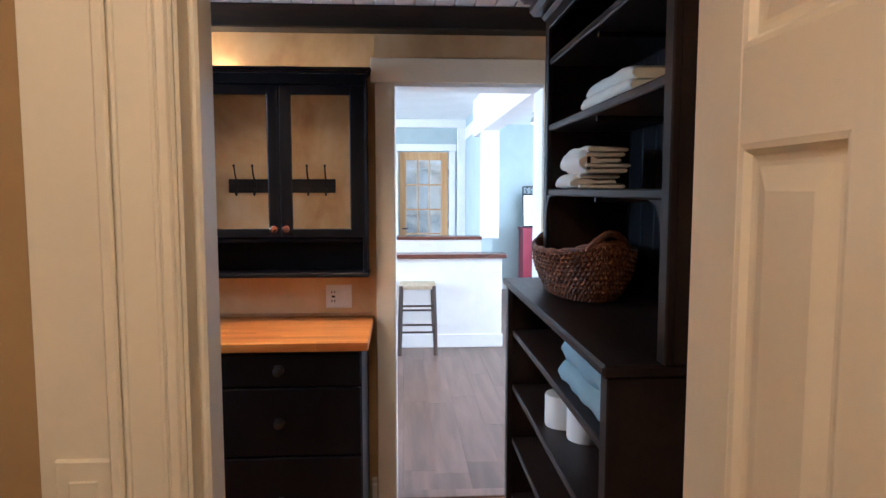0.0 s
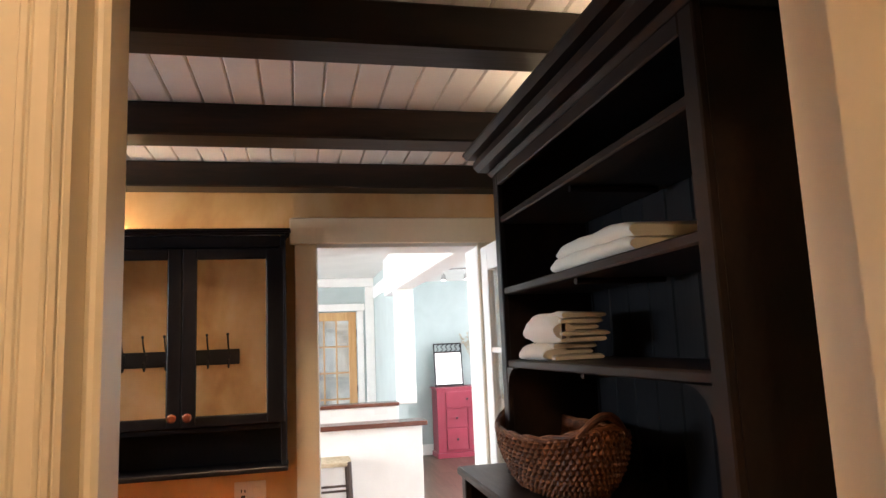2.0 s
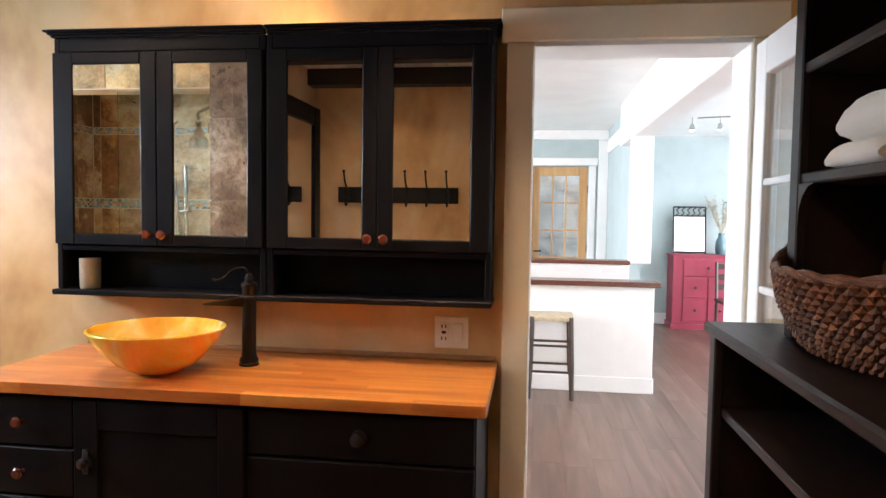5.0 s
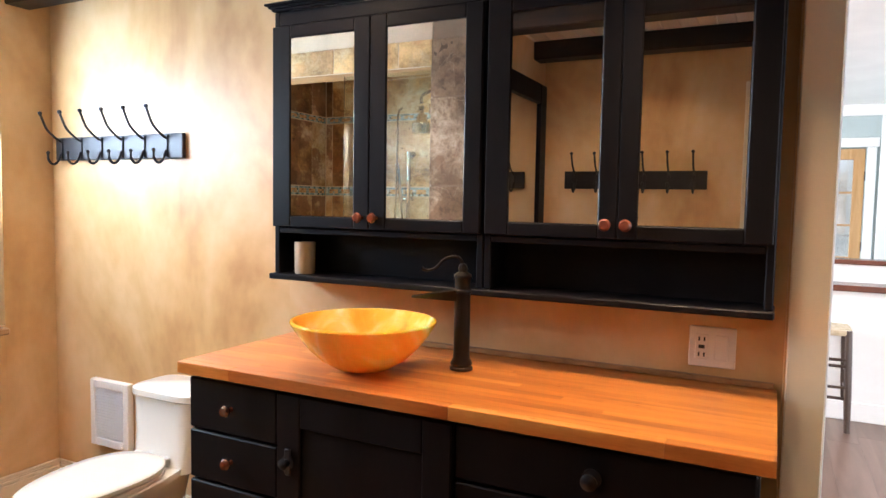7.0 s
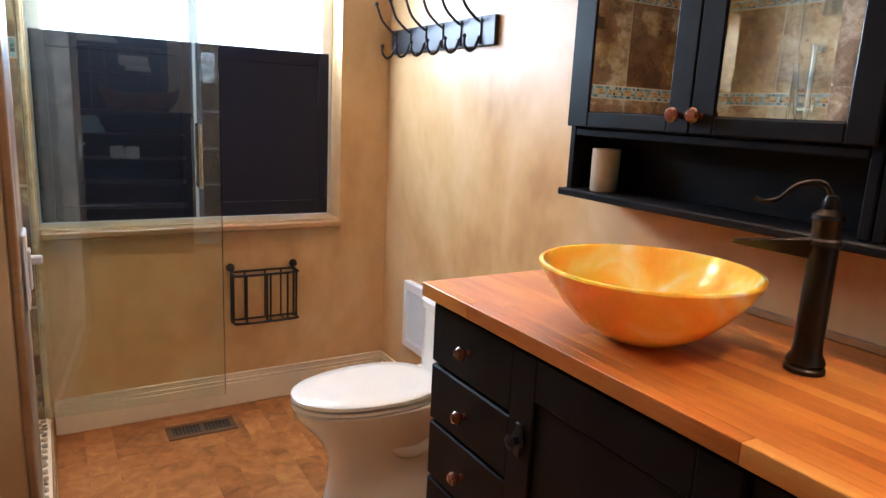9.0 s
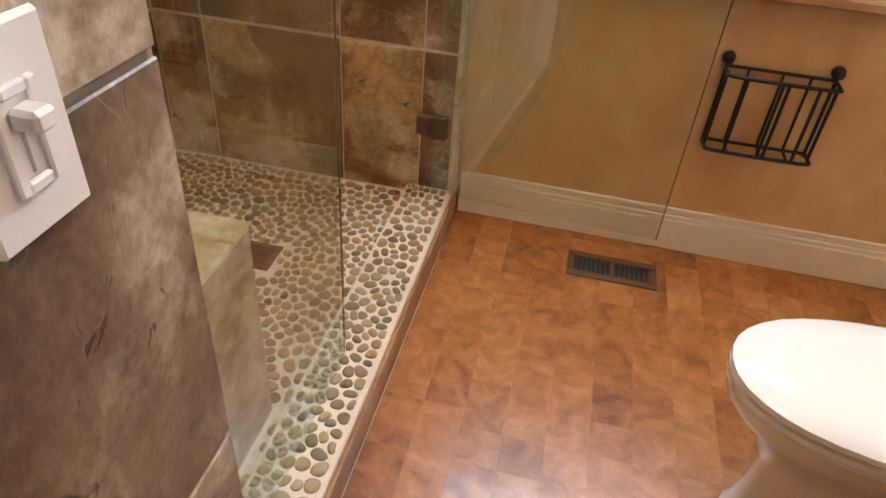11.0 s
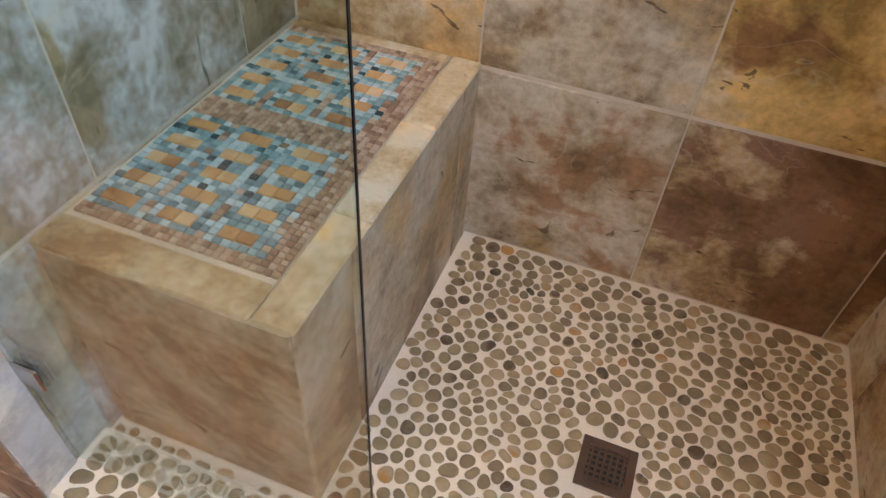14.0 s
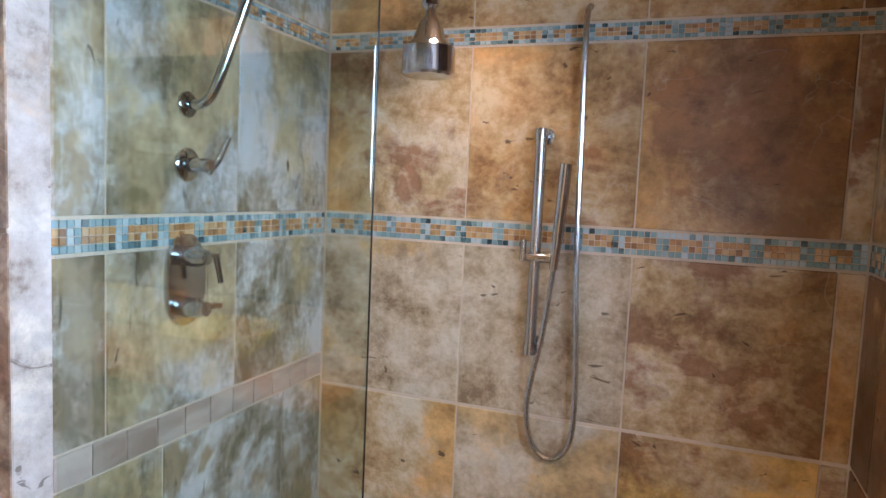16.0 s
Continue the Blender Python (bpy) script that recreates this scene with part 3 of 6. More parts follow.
for k, (y0, y1) in enumerate(((2.850, 3.425), (3.440, 4.020))):
    sh = thing("window_shutter", "black painted panelled cafe shutter standing on the sill", "shutter", (XW - 0.08, (y0 + y1) / 2, 0.86), "cafe shutters")
    bm = bmesh.new()
    for b in ((y0, y0 + 0.05, 0.862, 1.590), (y1 - 0.05, y1, 0.862, 1.590), (y0 + 0.05, y1 - 0.05, 0.862, 0.925), (y0 + 0.05, y1 - 0.05, 1.530, 1.590)):
        cbox(bm, XW - 0.092, XW - 0.068, *b, 0.003)
    part("frame", bm, SHUTTER, sh)
    mid = (y0 + y1) / 2
    for a, b in ((y0 + 0.052, y1 - 0.052),):
        part("panel", boxes((XW - 0.086, XW - 0.074, a - 0.006, b + 0.006, 0.920, 1.535), c=0.003), SHUTTER, sh)
    part("hinge", boxes((XW - 0.066, XW - 0.060, y1 - 0.02, y1 - 0.004, 0.93, 1.0)), IRON, sh)

# ---- structure: hall behind the entry ----
bm = bmesh.new()
wall_x(bm, 2.5, 2.62, -1.2, 1.81, -0.02, 2.6)
wall_y(bm, 0.65, 2.62, -1.32, -1.2, -0.02, 2.6)
wall_y(bm, 0.793, 2.5, 1.795, 1.808, -0.02, 2.42, [(ENX0 - 0.022, ENX1 + 0.022, -0.02, ENZ + 0.022)])
structure("wall_hall", bm, CREAM, "cream painted hall walls", "wall")
bm = bmesh.new()
wall_x(bm, 0.66, 0.793, -1.2, 1.81, -0.02, 2.6)
structure("wall_hall_west", bm, HALLTAN, "tan hall wall beside the entry, darker than the other hall walls", "wall")
bm = bmesh.new()
cbox(bm, 0.65, 2.62, -1.3, 1.795, 2.42, 2.5, 0.001)
structure("ceiling_hall", bm, WHITE, "white hall ceiling", "ceiling")
bm = bmesh.new()
cbox(bm, 0.65, 2.62, -1.3, 1.75, -0.08, 0.0, 0.001)
structure("floor_hall", bm, PLANK, "brown wooden hall floor", "floor")

# ---- structure: living room ----
LX0, LX1, LY1 = -2.2, 6.2, 11.3
bm = bmesh.new()
# window openings on both sides are unseen, added to bring daylight in
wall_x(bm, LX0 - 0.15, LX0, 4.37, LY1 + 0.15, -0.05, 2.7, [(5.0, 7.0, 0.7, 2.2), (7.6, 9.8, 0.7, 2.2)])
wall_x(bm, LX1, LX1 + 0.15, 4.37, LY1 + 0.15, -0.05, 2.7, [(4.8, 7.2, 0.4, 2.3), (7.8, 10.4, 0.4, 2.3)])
wall_y(bm, LX0, XW - 0.2, 4.2, 4.37, -0.05, 2.7)
wall_y(bm, XR + 0.2, LX1, 4.2, 4.37, -0.05, 2.7)
structure("wall_living_sides", bm, WHITE, "white living room walls with unseen window openings added for daylight", "wall")
bm = bmesh.new()
wall_y(bm, 2.12, LX1, LY1, LY1 + 0.15, -0.05, 2.7)
structure("wall_living_north", bm, TEAL, "pale blue-green wall behind the red chest", "wall")
bm = bmesh.new()
wall_x(bm, 2.12, 2.24, 8.6, LY1, -0.05, 2.7)
structure("wall_living_stub", bm, TEAL, "pale blue-green wall end beside the column", "wall")
bm = bmesh.new()
wall_y(bm, LX0, 2.12, 10.6, 10.75, -0.05, 2.7, [(1.16, 1.88, -0.05, 2.10)])
structure("wall_living_far", bm, TEAL, "pale blue-green painted living room walls", "wall")
bm = bmesh.new()
cbox(bm, LX0 - 0.15, LX1 + 0.15, 4.371, LY1 + 0.15, LZ, LZ + 0.1, 0.001)
structure("ceiling_living", bm, WHITE, "smooth white living room ceiling", "ceiling")
bm = bmesh.new()
cbox(bm, 2.02, 2.19, 4.372, 8.62, 2.15, LZ - 0.001, 0.005)
structure("ceiling_beam", bm, WHITE, "white boxed ceiling beam", "beam")
bm = bmesh.new()
cbox(bm, 2.02, 2.19, 7.72, 7.89, 1.065, 2.149, 0.005)
structure("column", bm, WHITE, "white square post between island and beam", "column")
bm = bmesh.new()
cbox(bm, LX0, 2.119, 10.56, 10.599, 2.43, LZ - 0.001, 0.006)
cbox(bm, 2.00, 2.119, 10.565, 10.599, 0, 2.428, 0.006)
cbox(bm, 1.07, 1.155, 10.57, 10.599, 0, 2.10, 0.004)
cbox(bm, 1.885, 1.97, 10.57, 10.599, 0, 2.10, 0.004)
cbox(bm, 1.05, 1.99, 10.565, 10.599, 2.104, 2.20, 0.004)
cbox(bm, 2.241, LX1, LY1 - 0.016, LY1 - 0.001, 0.0, 0.15, 0.003)
cbox(bm, 2.105, 2.119, 8.62, 10.56, 2.26, 2.42, 0.003)
structure("trim", bm, WHITE, "white painted living room trim and casings", "trim")
bm = bmesh.new()
cbox(bm, LX0 - 0.15, LX1 + 0.15, 4.30, LY1 + 0.15, -0.09, -0.006, 0.001)
floor_living = structure("floor_living", bm, DARKSLOT, "grey-brown wood plank floor", "floor")
bm = bmesh.new()
cbox(bm, OPX0 + 0.001, OPX1 - 0.001, 4.26, 4.35, -0.004, 0.008, 0.004)
structure("threshold", bm, PLANK, "wooden threshold strip in the opening", "threshold")
# two glowing sheets outside the added side openings, never in view
bm = bmesh.new()
cbox(bm, -9, -8.9, 2, 14, -1, 6, 0.01)
structure("backdrop_2", bm, DAYGLOW, "glowing sheet outside the added living room openings", "backdrop")
bm = bmesh.new()
cbox(bm, 12.9, 13, 2, 14, -1, 6, 0.01)
structure("backdrop_3", bm, DAYGLOW, "glowing sheet outside the added living room openings", "backdrop")
bm = bmesh.new()
cbox(bm, -1, 5, 16.0, 16.1, -1, 4, 0.01)
structure("backdrop_4", bm, surface("hillside", [(0.3, (0.25, 0.24, 0.22)), (0.5, (0.62, 0.58, 0.50)), (0.7, (0.88, 0.86, 0.80))], 1.6, 8, 0.9), "rocky hillside beyond the far door", "backdrop")
bm = bmesh.new()
cbox(bm, -60, 60, -60, 60, -0.40, -0.30, 0.01)
structure("ground", bm, plain("soil", (0.16, 0.13, 0.09), 0.95, spread=0.3), "bare earth outside", "ground")

# ---- lamps ----
def downlight(x, y, watts, z=ZC, cone=140):
    th = thing("recessed_light", "lit white recessed ceiling light, some of the set added unseen", "ceiling light", (x, y, z), "recessed ceiling lights")
    part("trim_ring", lathed([(0.058, -0.001), (0.072, -0.001), (0.072, -0.010), (0.058, -0.012)], (x, y, z), 28), WHITE, th, smooth=True)
    part("lens", lathed([(0.001, -0.004), (0.056, -0.004), (0.050, -0.009), (0.001, -0.011)], (x, y, z), 28), LAMPGLOW, th)
    spot_lamp("downlight_lamp", (x, y, z - 0.02), (x, y, 0), watts, WARM, cone, 0.9, 0.05)


# the first one is seen; the three after it are added by guess
downlight(0.78, 3.82, 78, ZC, 84)
downlight(-0.30, 3.82, 48)
downlight(-1.15, 3.30, 46, ZC, 150)
downlight(0.35, 2.50, 30)
downlight(-1.05, 2.07, 35, 2.354, 90)


def strip_light(x0, x1, y0, y1, z, aim, watts, on):
    """Slim lamp lying flat over x0..x1, y0..y1, shining up towards aim."""
    cx, cy = (x0 + x1) / 2, (y0 + y1) / 2
    th = thing("strip_light", "warm strip light lying on top of the " + on, "strip light", (cx, cy, z), "strip lights")
    part("housing", boxes((x0, x1, y0, y1, z, z + 0.010), c=0.002), WHITE, th)
    part("diffuser", boxes((x0 + 0.005, x1 - 0.005, y0 + 0.005, y1 - 0.005, z + 0.0105, z + 0.014), c=0.0015), LAMPGLOW, th)
    area_lamp("strip_lamp", (cx, cy, z + 0.022), aim, max(x1 - x0, y1 - y0), 0.02, watts, WARM)


strip_light(-0.50, 1.0, 4.138, 4.166, 2.086, (0.35, 3.96, 3.0), 5.6, "cabinet")
strip_light(1.80, 1.83, 2.40, 3.20, 2.196, (1.60, 2.81, 3.2), 0.8, "bookcase")
area_lamp("window_daylight", (XW - 0.10, 3.45, 1.81), (0.5, 3.7, 1.0), 1.1, 0.42, 50, WINDOWDAY)
# fill lamps in the added openings, brightening the living room
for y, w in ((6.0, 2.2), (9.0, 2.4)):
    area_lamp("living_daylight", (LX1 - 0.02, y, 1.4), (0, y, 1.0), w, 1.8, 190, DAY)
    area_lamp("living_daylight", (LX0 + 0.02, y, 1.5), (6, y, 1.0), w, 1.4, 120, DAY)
# unseen fixture with its lamp, added to light the door and hall walls
th = thing("ceiling_light", "unseen hall ceiling light, added to brighten the entry door", "ceiling light", (1.02, 0.70, 2.42))
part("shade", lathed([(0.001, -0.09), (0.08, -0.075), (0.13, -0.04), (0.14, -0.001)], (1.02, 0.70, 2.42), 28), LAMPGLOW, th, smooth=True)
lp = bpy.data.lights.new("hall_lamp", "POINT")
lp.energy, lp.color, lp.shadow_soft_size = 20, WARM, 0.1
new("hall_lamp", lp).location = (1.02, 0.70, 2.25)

# ---- entry door ----
def panel_door():
    """Six-panel leaf, built from its hinge edge along x, face at y = 0."""
    d = thing("door_1", "open cream painted six-panel entry door", "door", (1.588, 1.832, 0), kind="structure")
    W, T = 0.66, 0.036
    rows = ((0.20, 0.80), (0.95, 1.61), (1.712, 1.92))
    cols = ((0.116, 0.298), (0.362, 0.544))
    bm = bmesh.new()
    cbox(bm, 0.0, 0.116, 0, T, 0.012, 2.02, 0.003)
    cbox(bm, 0.544, W, 0, T, 0.012, 2.02, 0.003)
    cbox(bm, 0.298, 0.362, 0, T, 0.2, 1.92, 0.001)
    edges = [0.012] + [v for r in rows for v in r] + [2.02]
    for a, b in zip(edges[::2], edges[1::2]):
        cbox(bm, 0.1155, 0.5445, 0.0004, T - 0.0004, a, b, 0.0005)
    part("leaf", bm, CREAM, d)
    for a, b in rows:
        for p, q in cols:
            bm = bmesh.new()
            for face, dirn in ((0.0, 1), (T, -1)):
                rings = []
                for inset, depth in ((-0.001, 0.0005), (0.006, 0.002), (0.012, 0.0095), (0.019, 0.011), (0.024, 0.011), (0.046, 0.0045), (0.050, 0.0035)):
                    y = face + dirn * depth
                    rings.append([(p + inset, y, a + inset), (q - inset, y, a + inset), (q - inset, y, b - inset), (p + inset, y, b - inset)])
                ring_skin(bm, rings, caps=(False, True))
            part("panel", bm, CREAM, d)
    for z in (0.25, 1.05, 1.80):
        bm = bmesh.new()
        lathe(bm, [(0.007, -0.045), (0.007, 0.045)], (-0.012, 0.040, z), 10)
        cbox(bm, -0.012, 0.0, 0.030, 0.036, z - 0.044, z + 0.044, 0.0005)
        part("hinge", bm, BRONZE, d, "dark bronze hinge", True)
    part("knob", lathed([(0.026, 0.0), (0.024, -0.006), (0.010, -0.012), (0.010, -0.035), (0.026, -0.045), (0.026, -0.060), (0.012, -0.068)], (W - 0.06, 0, 0.98), 20, "y"), BRONZE, d, "dark bronze door knob", True)
    for ch in d.children:
        ch.matrix_parent_inverse = Matrix.Identity(4)
    d.matrix_basis = pose(1.588, 1.832, 0, 0, 0, -90)


panel_door()


# ---- bookcase ----
BX0, BX1, BY0, BY1, BZ = 1.612, 2.022, 2.235, 3.495, 1.228
bc = thing("bookcase", "tall dark stained wooden bookcase with deep base and open hutch", "bookcase", (1.82, 2.87, 0))
part("top", boxes((1.600, BX1, BY0 - 0.012, BY1 + 0.012, BZ - 0.026, BZ), c=0.006), CASE, bc)
for y0, y1 in ((BY0, BY0 + 0.028), (BY1 - 0.028, BY1)):
    part("side_panel", boxes((BX0 + 0.014, BX1, y0, y1, 0.0, BZ - 0.027), c=0.002), CASE, bc)
    part("stile", boxes((BX0, BX0 + 0.02, y0, y0 + 0.045 if y0 < 3 else y1, 0.0, BZ - 0.027), c=0.003) if y0 < 3 else
         boxes((BX0, BX0 + 0.02, y1 - 0.045, y1, 0.0, BZ - 0.027), c=0.003), CASE, bc)
for z in (1.035, 0.825, 0.618, 0.40, 0.12):
    part("shelf", boxes((BX0 + 0.021, BX1 - 0.016, BY0 + 0.029, BY1 - 0.029, z - 0.022, z), c=0.003), CASE, bc)
part("plinth", boxes((BX0 + 0.021, BX0 + 0.04, BY0 + 0.029, BY1 - 0.029, 0.0, 0.097), c=0.002), CASE, bc)
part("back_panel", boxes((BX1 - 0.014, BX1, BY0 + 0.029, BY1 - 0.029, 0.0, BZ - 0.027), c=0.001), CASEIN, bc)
HX = 1.715
for y0, y1 in ((2.222, 2.245), (3.300, 3.323)):
    bm = bmesh.new()
    pr = [(HX + 0.018, BZ), (BX1, BZ), (BX1, 2.20), (HX + 0.018, 2.20)]
    ring_skin(bm, [[(x, y0, z) for x, z in pr], [(x, y1, z) for x, z in pr]])
    part("side_panel", bm, CASE, bc)
for y0, y1 in ((2.216, 2.257), (3.285, 3.328)):
    part("stile", boxes((HX, HX + 0.018, y0, y1, BZ, 2.17), c=0.003), CASE, bc)
for z in (1.563, 1.781, 2.002):
    sh = part("shelf", boxes((HX + 0.006, BX1 - 0.018, 2.246, 3.299, z - 0.022, z), c=0.004), CASE, bc)
    part("batten", tubes(([(HX + 0.03, 2.80, z - 0.028), (HX + 0.26, 2.80, z - 0.028)], 0.008)), CASE, sh)
for y0, d in ((2.257, 1), (3.285, -1)):
    bm = bmesh.new()
    prof = [(0, 1.541), (0.075, 1.541)] + [(0.075 * (1 - math.sin(a)), 1.541 - 0.075 * (1 - math.cos(a))) for a in (0.4, 0.8, 1.2)] + [(0, 1.45)]
    ring_skin(bm, [[(x, y0 + d * u, z) for u, z in prof] for x in (HX + 0.002, HX + 0.017)])
    part("bracket", bm, CASE, bc)
y = 2.247
while y < 3.29:
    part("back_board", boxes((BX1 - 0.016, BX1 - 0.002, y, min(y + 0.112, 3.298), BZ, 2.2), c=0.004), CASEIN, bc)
    y += 0.115
part("head_rail", boxes((HX, HX + 0.018, 2.257, 3.285, 2.10, 2.17), c=0.003), CASE, bc)
part("top_board", boxes((HX, BX1, 2.216, 3.328, 2.171, 2.195), c=0.002), CASE, bc)
bm = bmesh.new()
for k, (z0, z1, o) in enumerate(((2.135, 2.158, 0.014), (2.158, 2.206, 0.050), (2.206, 2.240, 0.078))):
    cbox(bm, HX - o, HX + 0.010, 2.216 - o, 3.328 + o, z0, z1, 0.014)
    cbox(bm, HX + 0.011, BX1, 2.216 - o, 2.24, z0, z1, 0.014)
    cbox(bm, HX + 0.011, BX1, 3.31, 3.328 + o, z0, z1, 0.006)
part("crown_moulding", bm, CASE, bc, "stepped crown moulding")


def soft_slab(bm, x0, x1, y0, y1, z0, z1, wob=0.004, seed=0, n=12):
    """A folded layer of cloth: rounded at the shelf front and back, uneven skin."""
    rings = []
    hz, hx = (z1 - z0) / 2, (x1 - x0) / 2
    cz, cx = (z0 + z1) / 2, (x0 + x1) / 2
    r = hz
    prof = []
    for k in range(8):
        a = -math.pi / 2 + math.pi * k / 7
        prof.append((hx - r + r * math.cos(a), r * math.sin(a)))
    for k in range(8):
        a = math.pi / 2 + math.pi * k / 7
        prof.append((-(hx - r) + r * math.cos(a), r * math.sin(a)))
    for i in range(n + 1):
        f = i / n
        y = y0 + (y1 - y0) * f
        s = max(0.30, (1 - (2 * f - 1) ** 10)) ** 0.5
        ring = []
        for u, w in prof:
            nse = noise.noise(Vector((u * 14 + seed, y * 14, w * 20 + seed))) * wob
            ring.append((cx + u * (0.9 + 0.1 * s) + nse, y + nse, cz + w * s + (nse if w > -hz * 0.9 else 0) - hz * (1 - s) * 0.5))
        rings.append(ring)
    ring_skin(bm, rings)


tw = thing("towel_stack", "two thickly folded white linen towels on a bookcase shelf", "towels", (1.80, 3.05, 1.563))
for k in range(2):
    z0 = 1.564 + (0.046 if k else 0.0)
    lay, fold = (5, 0.0155) if k else (3, 0.0150)
    bm = bmesh.new()
    soft_slab(bm, 1.726 + 0.010 * k, 1.80, 3.00 - 0.05 * k, 3.195 - 0.015 * k, z0, z0 + lay * fold - 0.002, 0.006, 40 + k)
    towel = part("towel", bm, LINEN, tw, "", True)
    for q in range(lay):
        bm = bmesh.new()
        soft_slab(bm, 1.750 + 0.006 * k, 1.895 - 0.008 * ((q * 3 + k) % 4), 2.985 - 0.045 * k + 0.008 * ((q * 2 + k) % 3), 3.185 - 0.015 * k, z0 + fold * q, z0 + fold * (q + 1) + 0.001, 0.005, q + 7 * k)
        part("fold", bm, LINEN, towel, "", True)
t2 = thing("folded_towel", "thick folded cream towel on a bookcase shelf", "towel", (1.83, 2.75, 1.781))
for x0, x1, y0, y1, z0, z1, q in ((1.732, 1.93, 2.51, 2.935, 1.782, 1.822, 3), (1.742, 1.94, 2.53, 2.915, 1.812, 1.852, 9)):
    bm = bmesh.new()
    soft_slab(bm, x0, x1, y0, y1, z0, z1, 0.008, q)
    part("fold", bm, TOWELW, t2, "", True)
t3 = thing("towel_stack", "two rolled-edge pale blue bath towels on a lower shelf", "towels", (1.78, 2.57, 1.035))
for k in range(2):
    bm = bmesh.new()
    soft_slab(bm, 1.645, 1.95, 2.36 + 0.02 * k, 2.80 - 0.03 * k, 1.036 + 0.068 * k, 1.036 + 0.068 * k + 0.074, 0.008, 20 + k)
    part("towel", bm, TOWELB, t3, "", True)
for x, y, k in ((1.72, 3.02, 0), (1.76, 2.90, 1)):
    tp = thing("toilet_roll", "white toilet paper roll on a lower shelf", "toilet paper", (x, y, 0.825), "toilet rolls")
    part("roll", lathed([(0.020, 0.001), (0.054, 0.001), (0.056, 0.006), (0.056, 0.096), (0.054, 0.101), (0.020, 0.101), (0.019, 0.09)], (x, y, 0.825), 28), PAPER, tp, "", True)


# ---- basket ----
def basket(cx, cy, z0):
    b = thing("basket", "oval brown woven wicker basket with loop handles", "basket", (cx, cy, z0))
    A, B, H = 0.310, 0.138, 0.160

    def shape(u, a):
        f = 0.66 + 0.34 * math.sin(u * math.pi / 2) ** 0.8
        rim = H * (0.86 + 0.24 * math.cos(a) ** 4)
        return cx + B * f * math.sin(a), cy + A * f * math.cos(a), z0 + 0.008 + u * rim
    bm = bmesh.new()
    rings = [[shape(u / 8, 2 * math.pi * k / 48) for k in range(48)] for u in range(9)]
    inner = [[(cx + (p[0] - cx) * 0.94, cy + (p[1] - cy) * 0.965, p[2] + 0.004) for p in r] for r in rings[::-1]]
    ring_skin(bm, rings + inner)
    body = part("body", bm, WICKER, b, "", True)
    bm = bmesh.new()
    rows = 12
    for i in range(rows):
        u = (i + 0.5) / rows
        n = 66
        for k in range(n):
            a0 = 2 * math.pi * (k + 0.5 * (i % 2)) / n
            p = Vector(shape(u, a0))
            q = Vector(shape(u, a0 + 0.5 * math.pi * 2 / n)) - Vector(shape(u, a0 - 0.5 * math.pi * 2 / n))
            up = (Vector(shape(min(u + 0.04, 1), a0)) - Vector(shape(max(u - 0.04, 0), a0))).normalized()
            t = q.normalized()
            nrm = t.cross(up).normalized()
            if nrm.dot(p - Vector((cx, cy, p.z))) < 0:
                nrm = -nrm
            tilt = (up * 0.011 + t * 0.003 * (1 if i % 2 else -1)) * random.uniform(0.85, 1.15)
            L, Wd, Th = tilt, t * q.length * 0.46, nrm * 0.0075 * random.uniform(0.8, 1.2)
            c = p + nrm * 0.002
            top, bot = bm.verts.new(c + L), bm.verts.new(c - L)
            ring = [bm.verts.new(c + v) for v in (Wd, Wd * 0.5 + Th, -Wd * 0.5 + Th, -Wd, -Th * 0.3)]
            for j in range(5):
                bm.faces.new((ring[j], ring[(j + 1) % 5], top))
                bm.faces.new((ring[(j + 1) % 5], ring[j], bot))
    weave = part("weave", bm, WICKER, b, "thick braided strands", True)
    weave["kind"] = "stuff"
    for w in range(2):
        part("rim", tubes(([Vector(shape(1, 2 * math.pi * k / 72)) + Vector((0.003 * math.sin(k * 0.9 + math.pi * w), 0, 0.004 * math.cos(k * 0.9 + math.pi * w) + 0.003)) for k in range(73)], 0.0065)), WICKER, b, "", True)
    for s in (0, math.pi):
        pts = []
        for k in range(13):
            a = s - 0.42 + 0.84 * k / 12
            p = Vector(shape(1, a))
            p.z += 0.034 * math.sin(math.pi * k / 12) - 0.004
            pts.append(p)
        part("handle", tubes((pts, 0.010)), WICKER, b, "", True)


basket(1.790, 3.100, BZ)

# ---- vanity ----
VX0, VX1, VY0 = -0.515, 1.050, 3.712
van = thing("vanity_cabinet", "long black painted bathroom vanity cabinet with drawers", "vanity", (0.28, 3.95, 0))
part("body", boxes((VX0, VX1, VY0 + 0.002, 4.250, 0.07, 0.908), c=0.003), BLACK, van)
part("plinth", boxes((VX0 + 0.02, VX1 - 0.02, VY0 + 0.06, 4.20, 0.0, 0.069), c=0.002), BLACK, van)


def small_knob(at, material, parent, label):
    part("knob", lathed([(0.008, 0.0), (0.007, -0.010), (0.010, -0.014), (0.0165, -0.020), (0.0175, -0.027), (0.012, -0.034), (0.002, -0.036)], at, 18, "y"), material, parent, label, True)


def front(name, x0, x1, z0, z1):
    f = part(name, boxes((x0, x1, VY0 - 0.018, VY0 + 0.001, z0, z1), c=0.004), BLACK, van)
    return f


for z0, z1 in ((0.745, 0.898), (0.590, 0.737), (0.432, 0.582), (0.09, 0.424)):
    f = front("drawer", VX0 + 0.004, -0.176, z0, z1)
    small_knob((-0.345, VY0 - 0.018, (z0 + z1) / 2), COPPER, f, "glossy brown ceramic knob")
